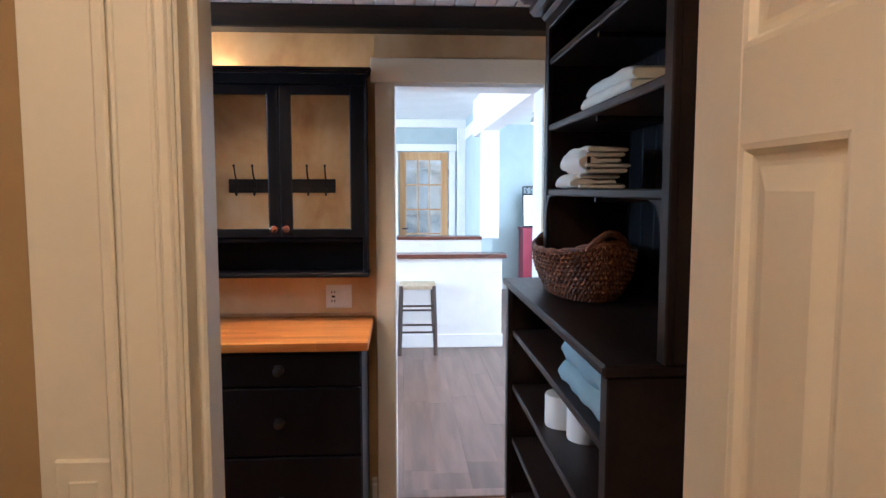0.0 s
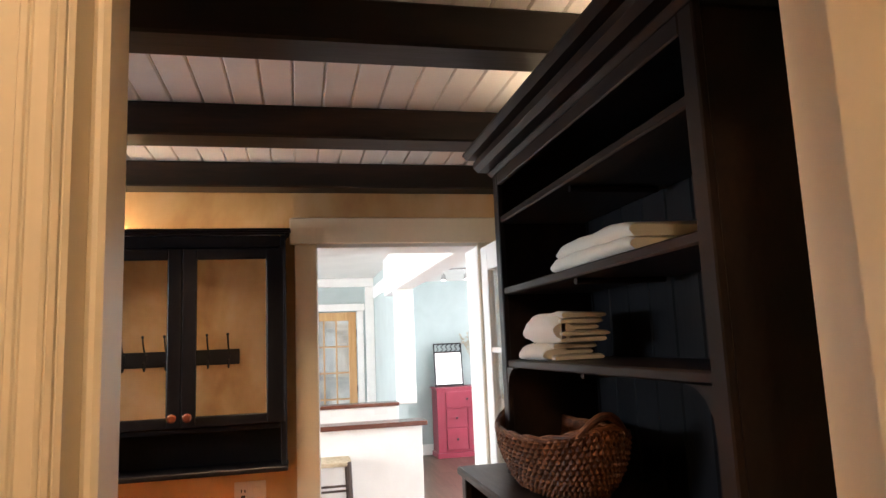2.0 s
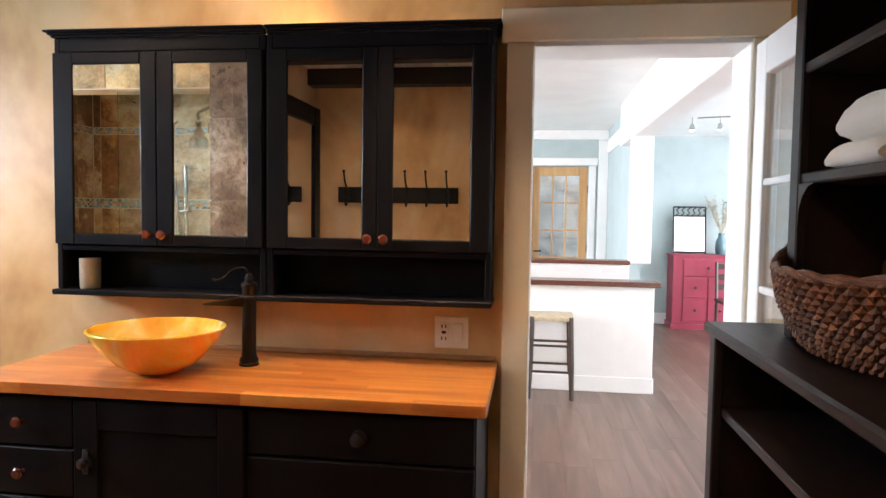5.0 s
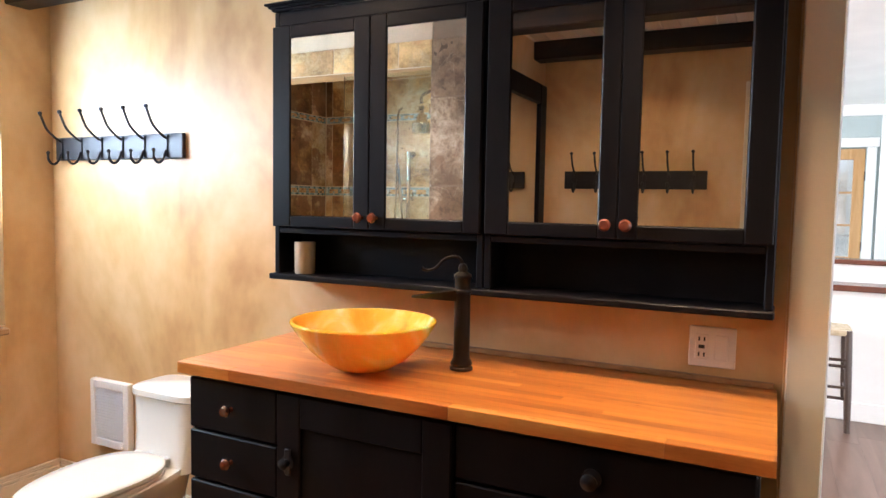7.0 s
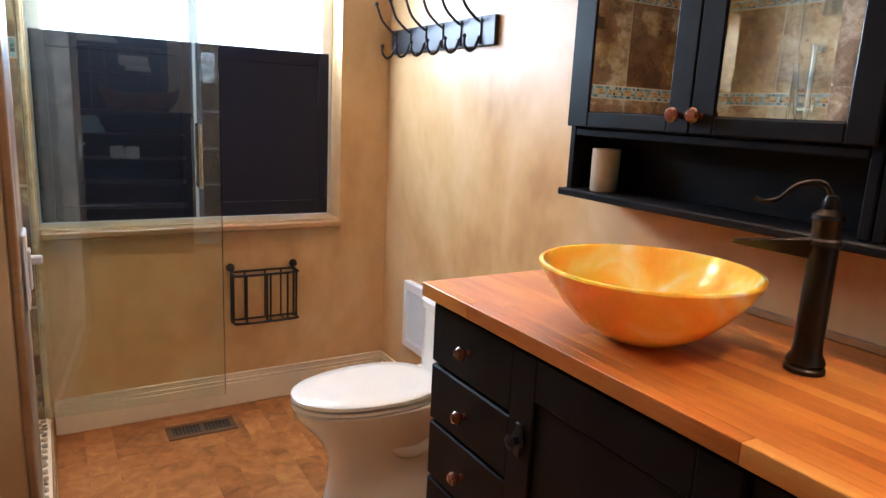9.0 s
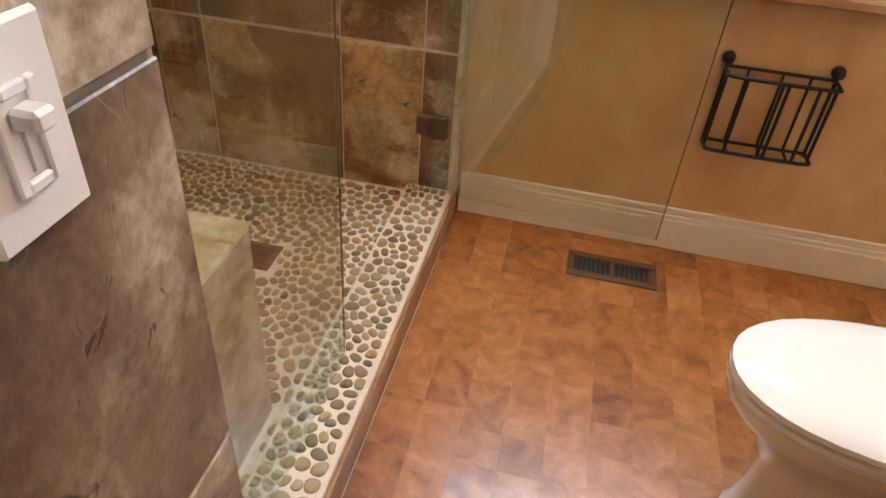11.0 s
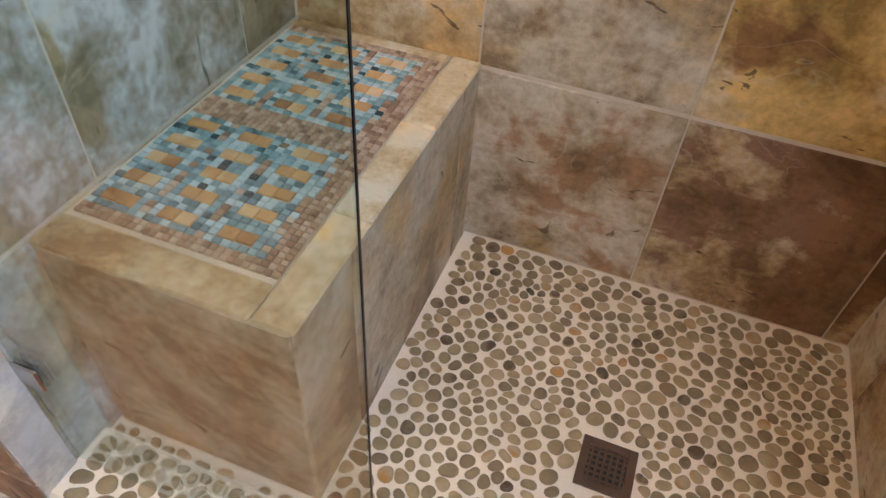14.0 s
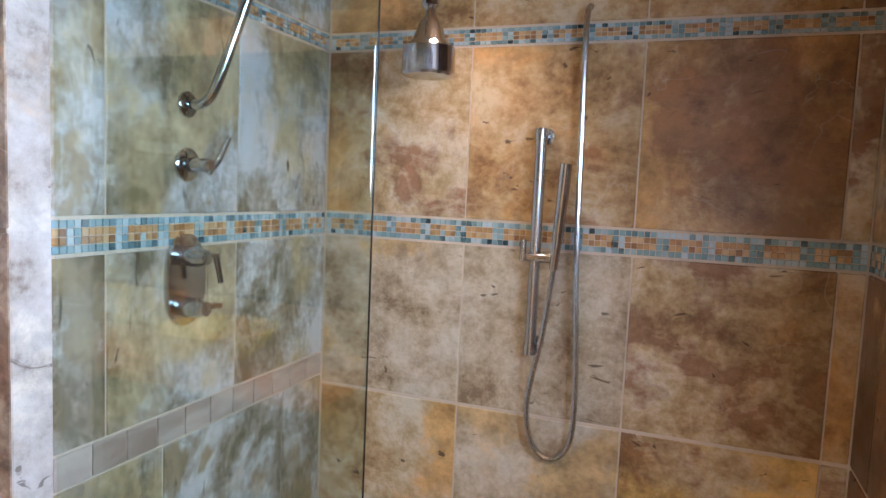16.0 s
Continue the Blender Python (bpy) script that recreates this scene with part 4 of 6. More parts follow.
for z0, z1 in ((0.762, 0.898), (0.470, 0.754), (0.09, 0.462)):
    f = front("drawer", 0.380, VX1 - 0.004, z0, z1)
    bm = bmesh.new()
    lathe(bm, [(0.022, 0.0), (0.022, -0.004), (0.008, -0.006), (0.008, -0.018), (0.018, -0.024), (0.019, -0.030), (0.010, -0.035)], (0.715, VY0 - 0.018, (z0 + z1) / 2), 18, "y")
    part("knob", bm, IRON, f, "black iron knob", True)
dr = front("door", -0.168, 0.372, 0.09, 0.898)
bm = bmesh.new()
for b in ((-0.168, -0.088, 0.09, 0.898), (0.292, 0.372, 0.09, 0.898), (-0.088, 0.292, 0.808, 0.898), (-0.088, 0.292, 0.09, 0.18)):
    cbox(bm, b[0], b[1], VY0 - 0.027, VY0 - 0.0185, b[2], b[3], 0.003)
part("frame", bm, BLACK, dr)
bm = bmesh.new()
lathe(bm, [(0.020, 0.0), (0.020, -0.005), (0.010, -0.007), (0.010, -0.02), (0.016, -0.026), (0.004, -0.032)], (-0.125, VY0 - 0.027, 0.71), 18, "y")
cbox(bm, -0.136, -0.114, VY0 - 0.034, VY0 - 0.027, 0.672, 0.748, 0.004)
part("latch", bm, IRON, dr, "black iron latch", True)

top = thing("countertop", "oiled butcher block wooden vanity countertop", "countertop", (0.28, 3.95, 0.9))
CX0, CX1, CY0, CY1 = -0.538, 1.078, 3.672, 4.250
y = CY0
while y < CY1 - 0.005:
    y1 = min(y + 0.0318, CY1)
    x = CX0
    step = random.uniform(0.15, 0.6)
    while x < CX1 - 0.001:
        x1 = min(x + step, CX1)
        if CX1 - x1 < 0.12:
            x1 = CX1
        part("stave", boxes((x, x1, y, y1, 0.910, 0.945), c=0.0003 if y > CY0 else 0.0015), BUTCHER, top)
        x = x1
        step = random.uniform(0.28, 0.75)
    y = y1
bs = thing("backsplash", "low wooden strip along the wall behind the countertop", "backsplash", (0.28, 4.24, 0.945))
part("strip", boxes((-0.515, 1.07, 4.236, 4.2545, 0.946, 0.962), c=0.003), SILLWOOD, bs)

# ---- mirror cabinets ----
def mirror_cabinet(x0, x1, m, cup):
    c = thing("mirror_cabinet", "black wall cabinet, two mirrored doors over an open shelf", "cabinet",
              ((x0 + x1) / 2, 4.18, 1.15), "vanity wall cabinets")
    D0, Z0, Z1 = 4.118, 1.155, 2.085
    for a, b in ((x0, x0 + 0.022), (x1 - 0.022, x1)):
        part("side_panel", boxes((a, b, D0, 4.254, Z0 + 0.02, Z1), c=0.003), BLACK, c)
    for a, b in ((1.318, 1.338), (Z1 - 0.05, Z1)):
        part("board", boxes((x0 + 0.022, x1 - 0.022, D0, 4.254, a, b), c=0.003), BLACK, c)
    part("back_panel", boxes((x0 + 0.022, x1 - 0.022, 4.240, 4.254, Z0 + 0.02, Z1 - 0.05), c=0.001), BLACK, c)
    part("bottom_shelf", boxes((x0 - 0.008, x1 + 0.004, 4.094, 4.254, Z0, Z0 + 0.0195), c=0.004), BLACK, c)
    bm = bmesh.new()
    for k, o in enumerate((0.004, 0.012, 0.022)):
        za, zb = Z1 + 0.001 + 0.008 * k, Z1 + 0.0088 + 0.008 * k
        xa, xb2 = x0 - (o if x0 < 0 else 0), x1 + (o if x1 > 0.5 else 0)
        cbox(bm, xa, xb2, D0 - 0.012 - o, D0 + 0.006, za, zb, 0.003)
        if x0 < 0:
            cbox(bm, xa, x0 + 0.016, D0 + 0.0065, 4.254, za, zb, 0.003)
        else:
            cbox(bm, x1 - 0.016, xb2, D0 + 0.0065, 4.254, za, zb, 0.003)
    part("crown_moulding", bm, BLACK, c)
    for i in range(2):
        a, b = m[2 * i], m[2 * i + 1]
        d0 = x0 + 0.006 if i == 0 else (m[1] + m[2]) / 2 + 0.001
        d1 = (m[1] + m[2]) / 2 - 0.001 if i == 0 else x1 - 0.006
        bm = bmesh.new()
        for q in ((d0, a, 1.342, 2.030), (b, d1, 1.342, 2.030), (a, b, 1.342, 1.380), (a, b, 1.988, 2.030)):
            cbox(bm, q[0], q[1], 4.098, 4.117, q[2], q[3], 0.003)
        door = part("door", bm, BLACK, c)
        part("mirror", boxes((a + 0.0005, b - 0.0005, 4.103, 4.114, 1.3805, 1.9875), c=0.0015), MIRROR, door, "bevelled mirror pane")
        small_knob((((m[1] + m[2]) / 2 + (-0.028 if i == 0 else 0.028)), 4.098, 1.381), COPPER, door, "glossy brown ceramic knob")
    return c


mirror_cabinet(-0.545, 0.262, (-0.462, -0.200, -0.076, 0.200), True)
mirror_cabinet(0.266, 1.058, (0.346, 0.612, 0.718, 0.984), False)
cup = thing("cup", "small beige ceramic cup on the open cabinet shelf", "cup", (-0.443, 4.16, 1.1745))
part("body", lathed([(0.001, 0.0), (0.034, 0.0), (0.036, 0.004), (0.037, 0.112), (0.033, 0.112), (0.031, 0.01), (0.001, 0.008)], (-0.443, 4.16, 1.175), 28), plain("beige_ceramic", (0.52, 0.40, 0.28), 0.4), cup, "", True)

# ---- basin and tap ----
bowl = thing("vessel_sink", "amber onyx stone vessel basin standing on the countertop", "sink", (-0.003, 3.872, 0.945))
prof = [(0.001, 0.002), (0.052, 0.0), (0.080, 0.008), (0.122, 0.032), (0.158, 0.066), (0.190, 0.106), (0.212, 0.142), (0.2105, 0.146), (0.203, 0.147), (0.199, 0.143), (0.178, 0.108), (0.150, 0.072), (0.114, 0.042), (0.07, 0.022), (0.02, 0.018), (0.001, 0.018)]
part("basin", lathed(prof, (-0.003, 3.872, 0.946), 56), ONYX, bowl, "", True)
part("drain", lathed([(0.001, 0.0), (0.022, 0.0), (0.022, 0.003), (0.001, 0.005)], (-0.003, 3.872, 0.9645), 20), BRONZE, bowl, "dark bronze drain", True)
tap = thing("faucet", "tall dark bronze pump-style vessel faucet with lever", "faucet", (0.243, 4.018, 0.945))
part("column", lathed([(0.001, 0.001), (0.034, 0.001), (0.034, 0.008), (0.030, 0.012), (0.033, 0.018), (0.030, 0.026), (0.0255, 0.034), (0.024, 0.05), (0.0235, 0.225), (0.027, 0.229), (0.027, 0.236), (0.023, 0.240), (0.0235, 0.268), (0.027, 0.272), (0.026, 0.280), (0.018, 0.286), (0.012, 0.290), (0.014, 0.300), (0.009, 0.312), (0.001, 0.314)], (0.243, 4.018, 0.945), 28), BRONZE, tap, "", True)
dv = Vector((-0.255, -0.117, 0)).normalized()
sd = Vector((-dv.y, dv.x, 0))
o = Vector((0.243, 4.018, 1.170))
bm = bmesh.new()
rings = []
for k in range(6):
    f = k / 5
    c = o + dv * (0.015 + 0.135 * f) + Vector((0, 0, 0.012 - 0.022 * f))
    w, h = 0.020 - 0.006 * f, 0.034 - 0.030 * f
    rings.append([c + sd * w, c + sd * w * 0.7 - Vector((0, 0, h)), c - sd * w * 0.7 - Vector((0, 0, h)), c - sd * w, c - sd * w * 0.8 - Vector((0, 0, 0.004)), c + sd * w * 0.8 - Vector((0, 0, 0.004))])
ring_skin(bm, rings)
part("spout", bm, BRONZE, tap)
lv = curve_pts([o + Vector((0, 0, 0.085)), o + dv * 0.018 + Vector((0, 0, 0.108)), o + dv * 0.055 + Vector((0, 0, 0.100)), o + dv * 0.080 + Vector((0, 0, 0.074)), o + dv * 0.105 + Vector((0, 0, 0.066)), o + dv * 0.120 + Vector((0, 0, 0.072))], 6)
part("lever", tubes((lv, [0.0042] * (len(lv) - 1) + [0.0055])), BRONZE, tap, "", True)


# ---- wall plates ----
def wall_plate(name, label, x0, x1, z0, z1, y):
    w = thing(name, label, "switch", ((x0 + x1) / 2, y, (z0 + z1) / 2))
    part("plate", boxes((x0, x1, y - 0.007, y - 0.0005, z0, z1), c=0.003), PLASTIC, w)
    xa = x0 + (x1 - x0) * 0.28
    part("socket", boxes((xa - 0.017, xa + 0.017, y - 0.010, y - 0.0065, z0 + 0.022, z1 - 0.022), c=0.002), PLASTIC, w)
    for dz in (-0.022, 0.022):
        for dx in (-0.007, 0.007):
            part("slot", boxes((xa + dx - 0.0022, xa + dx + 0.0022, y - 0.0106, y - 0.0095, (z0 + z1) / 2 + dz - 0.006, (z0 + z1) / 2 + dz + 0.006), c=0.0004), DARKSLOT, w)
    part("button", boxes((xa - 0.008, xa + 0.008, y - 0.0112, y - 0.0095, (z0 + z1) / 2 - 0.005, (z0 + z1) / 2 + 0.005), c=0.001), DARKSLOT, w)
    xb = x0 + (x1 - x0) * 0.70
    part("rocker", boxes((xb - 0.017, xb + 0.017, y - 0.011, y - 0.0065, z0 + 0.022, z1 - 0.022), c=0.003), PLASTIC, w)


wall_plate("outlet_plate", "white outlet and rocker switch wall plate", 0.848, 0.972, 0.985, 1.100, YALC)
wp = thing("light_switch", "white slide dimmer switch on the tiled pier", "switch", (-0.4320, PY, 1.0710))
part("plate", boxes((-0.4730, -0.3910, PY + 0.0005, PY + 0.008, 1.0040, 1.1350), c=0.004), PLASTIC, wp)
part("insert", boxes((-0.4500, -0.4420, PY + 0.0081, PY + 0.013, 1.0360, 1.1030), (-0.4220, -0.4140, PY + 0.0081, PY + 0.013, 1.0360, 1.1030), (-0.4420, -0.4220, PY + 0.0081, PY + 0.013, 1.0950, 1.1030),
                     (-0.4420, -0.4220, PY + 0.0081, PY + 0.013, 1.0360, 1.0440), (-0.4418, -0.4222, PY + 0.0081, PY + 0.0095, 1.0442, 1.0948), c=0.0015), PLASTIC, wp)
part("slot", boxes((-0.4325, -0.4300, PY + 0.0096, PY + 0.0102, 1.0470, 1.0770), c=0.0002), plain("slot_grey", (0.35, 0.32, 0.30), 0.6), wp)
part("slider", boxes((-0.4410, -0.4230, PY + 0.0103, PY + 0.030, 1.0770, 1.0910), c=0.003), PLASTIC, wp)
hp = thing("light_switch", "cream rocker switch on the hall wall", "switch", (0.845, 1.79, 1.19))
part("plate", boxes((0.812, 0.880, 1.787, 1.7945, 1.13, 1.245), c=0.003), CREAM, hp)
part("rocker", boxes((0.829, 0.863, 1.784, 1.788, 1.155, 1.22), c=0.002), CREAM, hp)


# ---- hook rails ----
def hook_rail(x0, x1, y, z, s, n, first, step, label):
    h = thing("hook_rail", label, "hooks", ((x0 + x1) / 2, y, z), "hook rails")
    part("board", boxes((x0, x1, min(y, y + s * 0.020), max(y, y + s * 0.020), z, z + 0.105), c=0.003), IRON, h)
    for i in range(n):
        x = x0 + first + step * i
        f = y + s * 0.020
        zc = z + 0.055
        bm = bmesh.new()
        cbox(bm, x - 0.009, x + 0.009, min(f, f + s * 0.006), max(f, f + s * 0.006), z + 0.006, z + 0.10, 0.002)
        up = curve_pts([(x, f + s * 0.005, zc + 0.03), (x, f + s * 0.030, zc + 0.045), (x, f + s * 0.070, zc + 0.080), (x, f + s * 0.092, zc + 0.125), (x, f + s * 0.102, zc + 0.150)], 4)
        tube(bm, up, 0.0055, 7)
        lathe(bm, [(0.001, -0.010), (0.008, -0.006), (0.010, 0), (0.008, 0.006), (0.001, 0.010)], tuple(up[-1]), 10)
        lo = curve_pts([(x, f + s * 0.005, zc - 0.02), (x, f + s * 0.022, zc - 0.062), (x, f + s * 0.046, zc - 0.075), (x, f + s * 0.066, zc - 0.055), (x, f + s * 0.068, zc - 0.025)], 4)
        tube(bm, lo, 0.0055, 7)
        lathe(bm, [(0.001, -0.009), (0.007, -0.005), (0.009, 0), (0.007, 0.005), (0.001, 0.009)], tuple(lo[-1]), 10)
        part("hook", bm, IRON, h, "", True)


hook_rail(-1.996, -1.170, YF - 0.0005, 1.602, -1, 6, 0.046, 0.1376, "black iron rail with six double coat hooks")
hook_rail(-0.115, 0.700, YN + 0.0005, 1.535, 1, 6, 0.0679, 0.1358, "black iron rail with six double coat hooks near the entry")
fm = thing("wall_mirror", "tall mirror in a wide black wooden frame", "mirror", (PX1, 2.36, 0.4))
bm = bmesh.new()
for y0, y1, z0, z1 in ((1.972, 2.085, 0.40, 2.155), (2.655, 2.770, 0.40, 2.155), (2.085, 2.655, 2.035, 2.155), (2.085, 2.655, 0.40, 0.52)):
    cbox(bm, PX1 + 0.0005, PX1 + 0.028, y0, y1, z0, z1, 0.006)
part("frame", bm, BLACK, fm)
part("mirror", boxes((PX1 + 0.004, PX1 + 0.014, 2.0855, 2.6545, 0.5205, 2.0345), c=0.001), MIRROR, fm)

# ---- toilet ----
tx = -1.080
to = thing("toilet", "white one-piece toilet with closed lid", "toilet", (tx, 3.88, 0))


def oval(cx, cy, z, a, b_front, b_back, n=36, p=2.2):
    r = []
    for k in range(n):
        t = 2 * math.pi * k / n
        c, s = math.cos(t), math.sin(t)
        u = math.copysign(abs(c) ** (2 / p), c)
        w = math.copysign(abs(s) ** (2 / p), s)
        r.append((cx + a * u, cy + (b_back if w > 0 else b_front) * w, z))
    return r


bm = bmesh.new()
ring_skin(bm, [oval(tx, 3.88, 0.001, 0.112, 0.262, 0.30), oval(tx, 3.88, 0.020, 0.112, 0.262, 0.30), oval(tx, 3.88, 0.035, 0.104, 0.252, 0.295), oval(tx, 3.88, 0.12, 0.096, 0.238, 0.29),
               oval(tx, 3.878, 0.20, 0.100, 0.236, 0.29), oval(tx, 3.865, 0.27, 0.122, 0.258, 0.31), oval(tx, 3.848, 0.33, 0.152, 0.290, 0.335), oval(tx, 3.838, 0.370, 0.170, 0.314, 0.345),
               oval(tx, 3.838, 0.396, 0.174, 0.320, 0.345), oval(tx, 3.838, 0.402, 0.170, 0.316, 0.345)])
part("bowl", bm, PORCELAIN, to, "", True)
for sd_ in (-1, 1):
    ctrl = [(tx + sd_ * 0.075, 3.80, 0.26), (tx + sd_ * 0.092, 3.90, 0.21), (tx + sd_ * 0.094, 4.00, 0.23), (tx + sd_ * 0.090, 4.07, 0.17), (tx + sd_ * 0.085, 4.10, 0.06)]
    part("trapway", tubes((curve_pts(ctrl, 6), 0.030), seg=12), PORCELAIN, to, "moulded trapway bulge", True)
bm = bmesh.new()
ring_skin(bm, [oval(tx, 3.828, 0.403, 0.166, 0.304, 0.205), oval(tx, 3.828, 0.406, 0.174, 0.312, 0.208), oval(tx, 3.828, 0.417, 0.174, 0.312, 0.208), oval(tx, 3.828, 0.420, 0.169, 0.307, 0.205)])
part("seat", bm, PORCELAIN, to, "", True)
bm = bmesh.new()
ring_skin(bm, [oval(tx, 3.828, 0.4225, 0.168, 0.306, 0.205), oval(tx, 3.828, 0.426, 0.175, 0.313, 0.208), oval(tx, 3.828, 0.437, 0.174, 0.312, 0.208), oval(tx, 3.828, 0.444, 0.162, 0.297, 0.196), oval(tx, 3.828, 0.447, 0.12, 0.22, 0.14)])
part("lid", bm, PORCELAIN, to, "", True)
bm = bmesh.new()
ring_skin(bm, [oval(tx + 0.01, 4.147, 0.38, 0.160, 0.135, 0.125, 36, 4), oval(tx + 0.01, 4.147, 0.425, 0.156, 0.108, 0.125, 36, 4.5), oval(tx + 0.01, 4.147, 0.50, 0.158, 0.095, 0.125, 36, 5), oval(tx + 0.01, 4.152, 0.648, 0.166, 0.098, 0.122, 36, 5)])
part("tank", bm, PORCELAIN, to, "", True)
bm = bmesh.new()
ring_skin(bm, [oval(tx + 0.01, 4.150, 0.649, 0.166, 0.100, 0.122, 36, 5), oval(tx + 0.01, 4.150, 0.655, 0.173, 0.108, 0.123, 36, 5), oval(tx + 0.01, 4.150, 0.678, 0.173, 0.108, 0.123, 36, 5), oval(tx + 0.01, 4.150, 0.686, 0.163, 0.098, 0.116, 36, 5)])
part("tank_lid", bm, PORCELAIN, to, "", True)
for s in (-1, 1):
    part("seat_hinge", boxes((tx + s * 0.075 - 0.018, tx + s * 0.075 + 0.018, 4.013, 4.040, 0.4045, 0.44), c=0.006), PORCELAIN, to)

# ---- heater, rack, register ----
he = thing("wall_heater", "small white louvred wall heater low on the wall", "heater", (-1.6370, YF, 0.29))
part("housing", boxes((-1.7640, -1.7350, YF - 0.035, YF - 0.0005, 0.285, 0.595), (-1.5450, -1.5100, YF - 0.035, YF - 0.0005, 0.285, 0.595), (-1.7350, -1.5450, YF - 0.035, YF - 0.0005, 0.555, 0.595),
                      (-1.7350, -1.5450, YF - 0.035, YF - 0.0005, 0.285, 0.325), c=0.004), PLASTIC, he)
part("backing", boxes((-1.7345, -1.5455, YF - 0.012, YF - 0.0005, 0.326, 0.554), c=0.001), plain("heater_grey", (0.16, 0.15, 0.14), 0.6), he, "grey core behind the louvres")
for k in range(17):
    z = 0.331 + 0.0134 * k
    bm = bmesh.new()
    ring_skin(bm, [[(x, YF - 0.033, z + 0.002), (x, YF - 0.031, z), (x, YF - 0.016, z + 0.008), (x, YF - 0.018, z + 0.010)] for x in (-1.7340, -1.5460)])
    part("slat", bm, PLASTIC, he)
part("dial", lathed([(0.009, 0), (0.009, -0.010), (0.001, -0.011)], (-1.5500, YF - 0.035, 0.305), 14, "y"), PLASTIC, he, "", True)

rk = thing("magazine_rack", "black wire magazine rack on the wall below the window", "rack", (XW, 3.67, 0.38))
ya, yb, xo = 3.548, 3.830, XW + 0.082
for z in (0.405, 0.622):
    pts = curve_pts([(XW + 0.012, ya, z), (xo - 0.025, ya, z), (xo, ya + 0.025, z), (xo, yb - 0.025, z), (xo - 0.025, yb, z), (XW + 0.012, yb, z)], 5)
    part("rail", tubes((pts, 0.0055)), IRON, rk, "", True)
for y in (ya, ya + 0.05, ya + 0.14, ya + 0.155, yb - 0.05, yb):
    x = xo if ya < y < yb else xo - 0.03
    part("bar", tubes(([(x, y, 0.405), (x, y, 0.622)], 0.005)), IRON, rk, "", True)
for y in (ya, yb):
    part("bar", tubes(([(XW + 0.012, y, 0.395), (XW + 0.012, y, 0.64)], 0.005)), IRON, rk, "", True)
    part("rosette", lathed([(0.018, 0.0008), (0.018, 0.006), (0.010, 0.012), (0.014, 0.022), (0.010, 0.030), (0.001, 0.032)], (XW, y, 0.645), 16, "x"), IRON, rk, "", True)
for z in (0.405, 0.625):
    part("back_rail", tubes(([(XW + 0.012, ya, z), (XW + 0.012, yb, z)], 0.005)), IRON, rk, "", True)
for y in (ya + 0.06, ya + 0.15, yb - 0.06):
    part("back_bar", tubes(([(XW + 0.012, y, 0.405), (XW + 0.012, y, 0.625)], 0.004)), IRON, rk, "", True)
    part("floor_bar", tubes(([(XW + 0.012, y, 0.405), (xo, y, 0.405)], 0.004)), IRON, rk, "", True)

rg = thing("floor_register", "brown metal floor vent register with two grilles", "vent", (-1.863, 3.376, 0.0))
RG = plain("bronze_vent", (0.14, 0.075, 0.038), 0.45, 0.3)
RX0, RX1, RY0, RY1 = -1.925, -1.801, 3.238, 3.514
bm = bmesh.new()
for b in ((RX0, RX0 + 0.026, RY0, RY1), (RX1 - 0.026, RX1, RY0, RY1), (RX0 + 0.026, RX1 - 0.026, RY0, RY0 + 0.022), (RX0 + 0.026, RX1 - 0.026, RY1 - 0.022, RY1), (RX0 + 0.026, RX1 - 0.026, 3.369, 3.383)):
    cbox(bm, b[0], b[1], b[2], b[3], -0.002, 0.006, 0.002)
part("frame", bm, RG, rg)
part("backing", boxes((RX0 + 0.026, RX1 - 0.026, RY0 + 0.022, RY1 - 0.022, -0.0015, 0.0005), c=0.0003), DARKSLOT, rg)
for k in range(16):
    y = RY0 + 0.030 + 0.0148 * k
    if abs(y - 3.376) > 0.010:
        part("slat", boxes((RX0 + 0.0262, RX1 - 0.0262, y - 0.002, y + 0.002, 0.0006, 0.0045), c=0.0008), DARKWOOD, rg)

# ---- shower ----
outside = set(bpy.data.objects)
def slab(name, x0, x1, y0, y1, z0, z1, parent, material=None, c=0.0025):
    return part(name, boxes((x0, x1, y0, y1, z0, z1), c=c), material or STONE, parent)


ROWS = ((0.078, 0.530), (0.535, 0.965), (0.970, 1.390), (1.456, 1.890), (1.938, 2.220))
SROWS = ((0.078, 0.540), (0.545, 0.990), (1.055, 1.390), (1.456, 1.890), (1.938, 2.220))
G = 0.002
tiles_back = tagged(part("tile_bed_back", boxes((SHX0 - 0.01, SHX1 + 0.01, SHY0 - 0.0115, SHY0 - 0.004, 0.0, 2.22), c=0.0005), GROUT), "mottled brown and cream slate tiles on the back shower wall", "tile wall", kind="structure")
BACK = ((STONEPALE, STONEPALE, STONERUST, STONERUST), (STONE, STONEPALE, STONEGOLD, STONERUST), (STONEPALE, STONEPALE, STONE, STONEWARM),
        (STONE, STONEWARM, STONEWARM, STONERUST), (STONEWARM, STONEWARM, STONEWARM, STONERUST))
for (z0, z1), kinds in zip(ROWS, BACK):
    for (a, b), kind in zip(((-0.990, SHX1 - 0.001), (-1.412, -0.990), (-1.840, -1.412), (SHX0 + 0.001, -1.840)), kinds):
        slab("tile", a + G, b - G, SHY0 - 0.004, SHY0, z0 + G, z1 - G, tiles_back, kind)
tiles_side = tagged(part("tile_bed_side", boxes((SHX1 + 0.004, SHX1 + 0.0115, SHY0 - 0.003, 2.768, 0.0, 2.22), c=0.0005), GROUT), "grey and cream slate tiles on the plumbing wall, daylight's cool cast put into their colour", "tile wall", kind="structure")
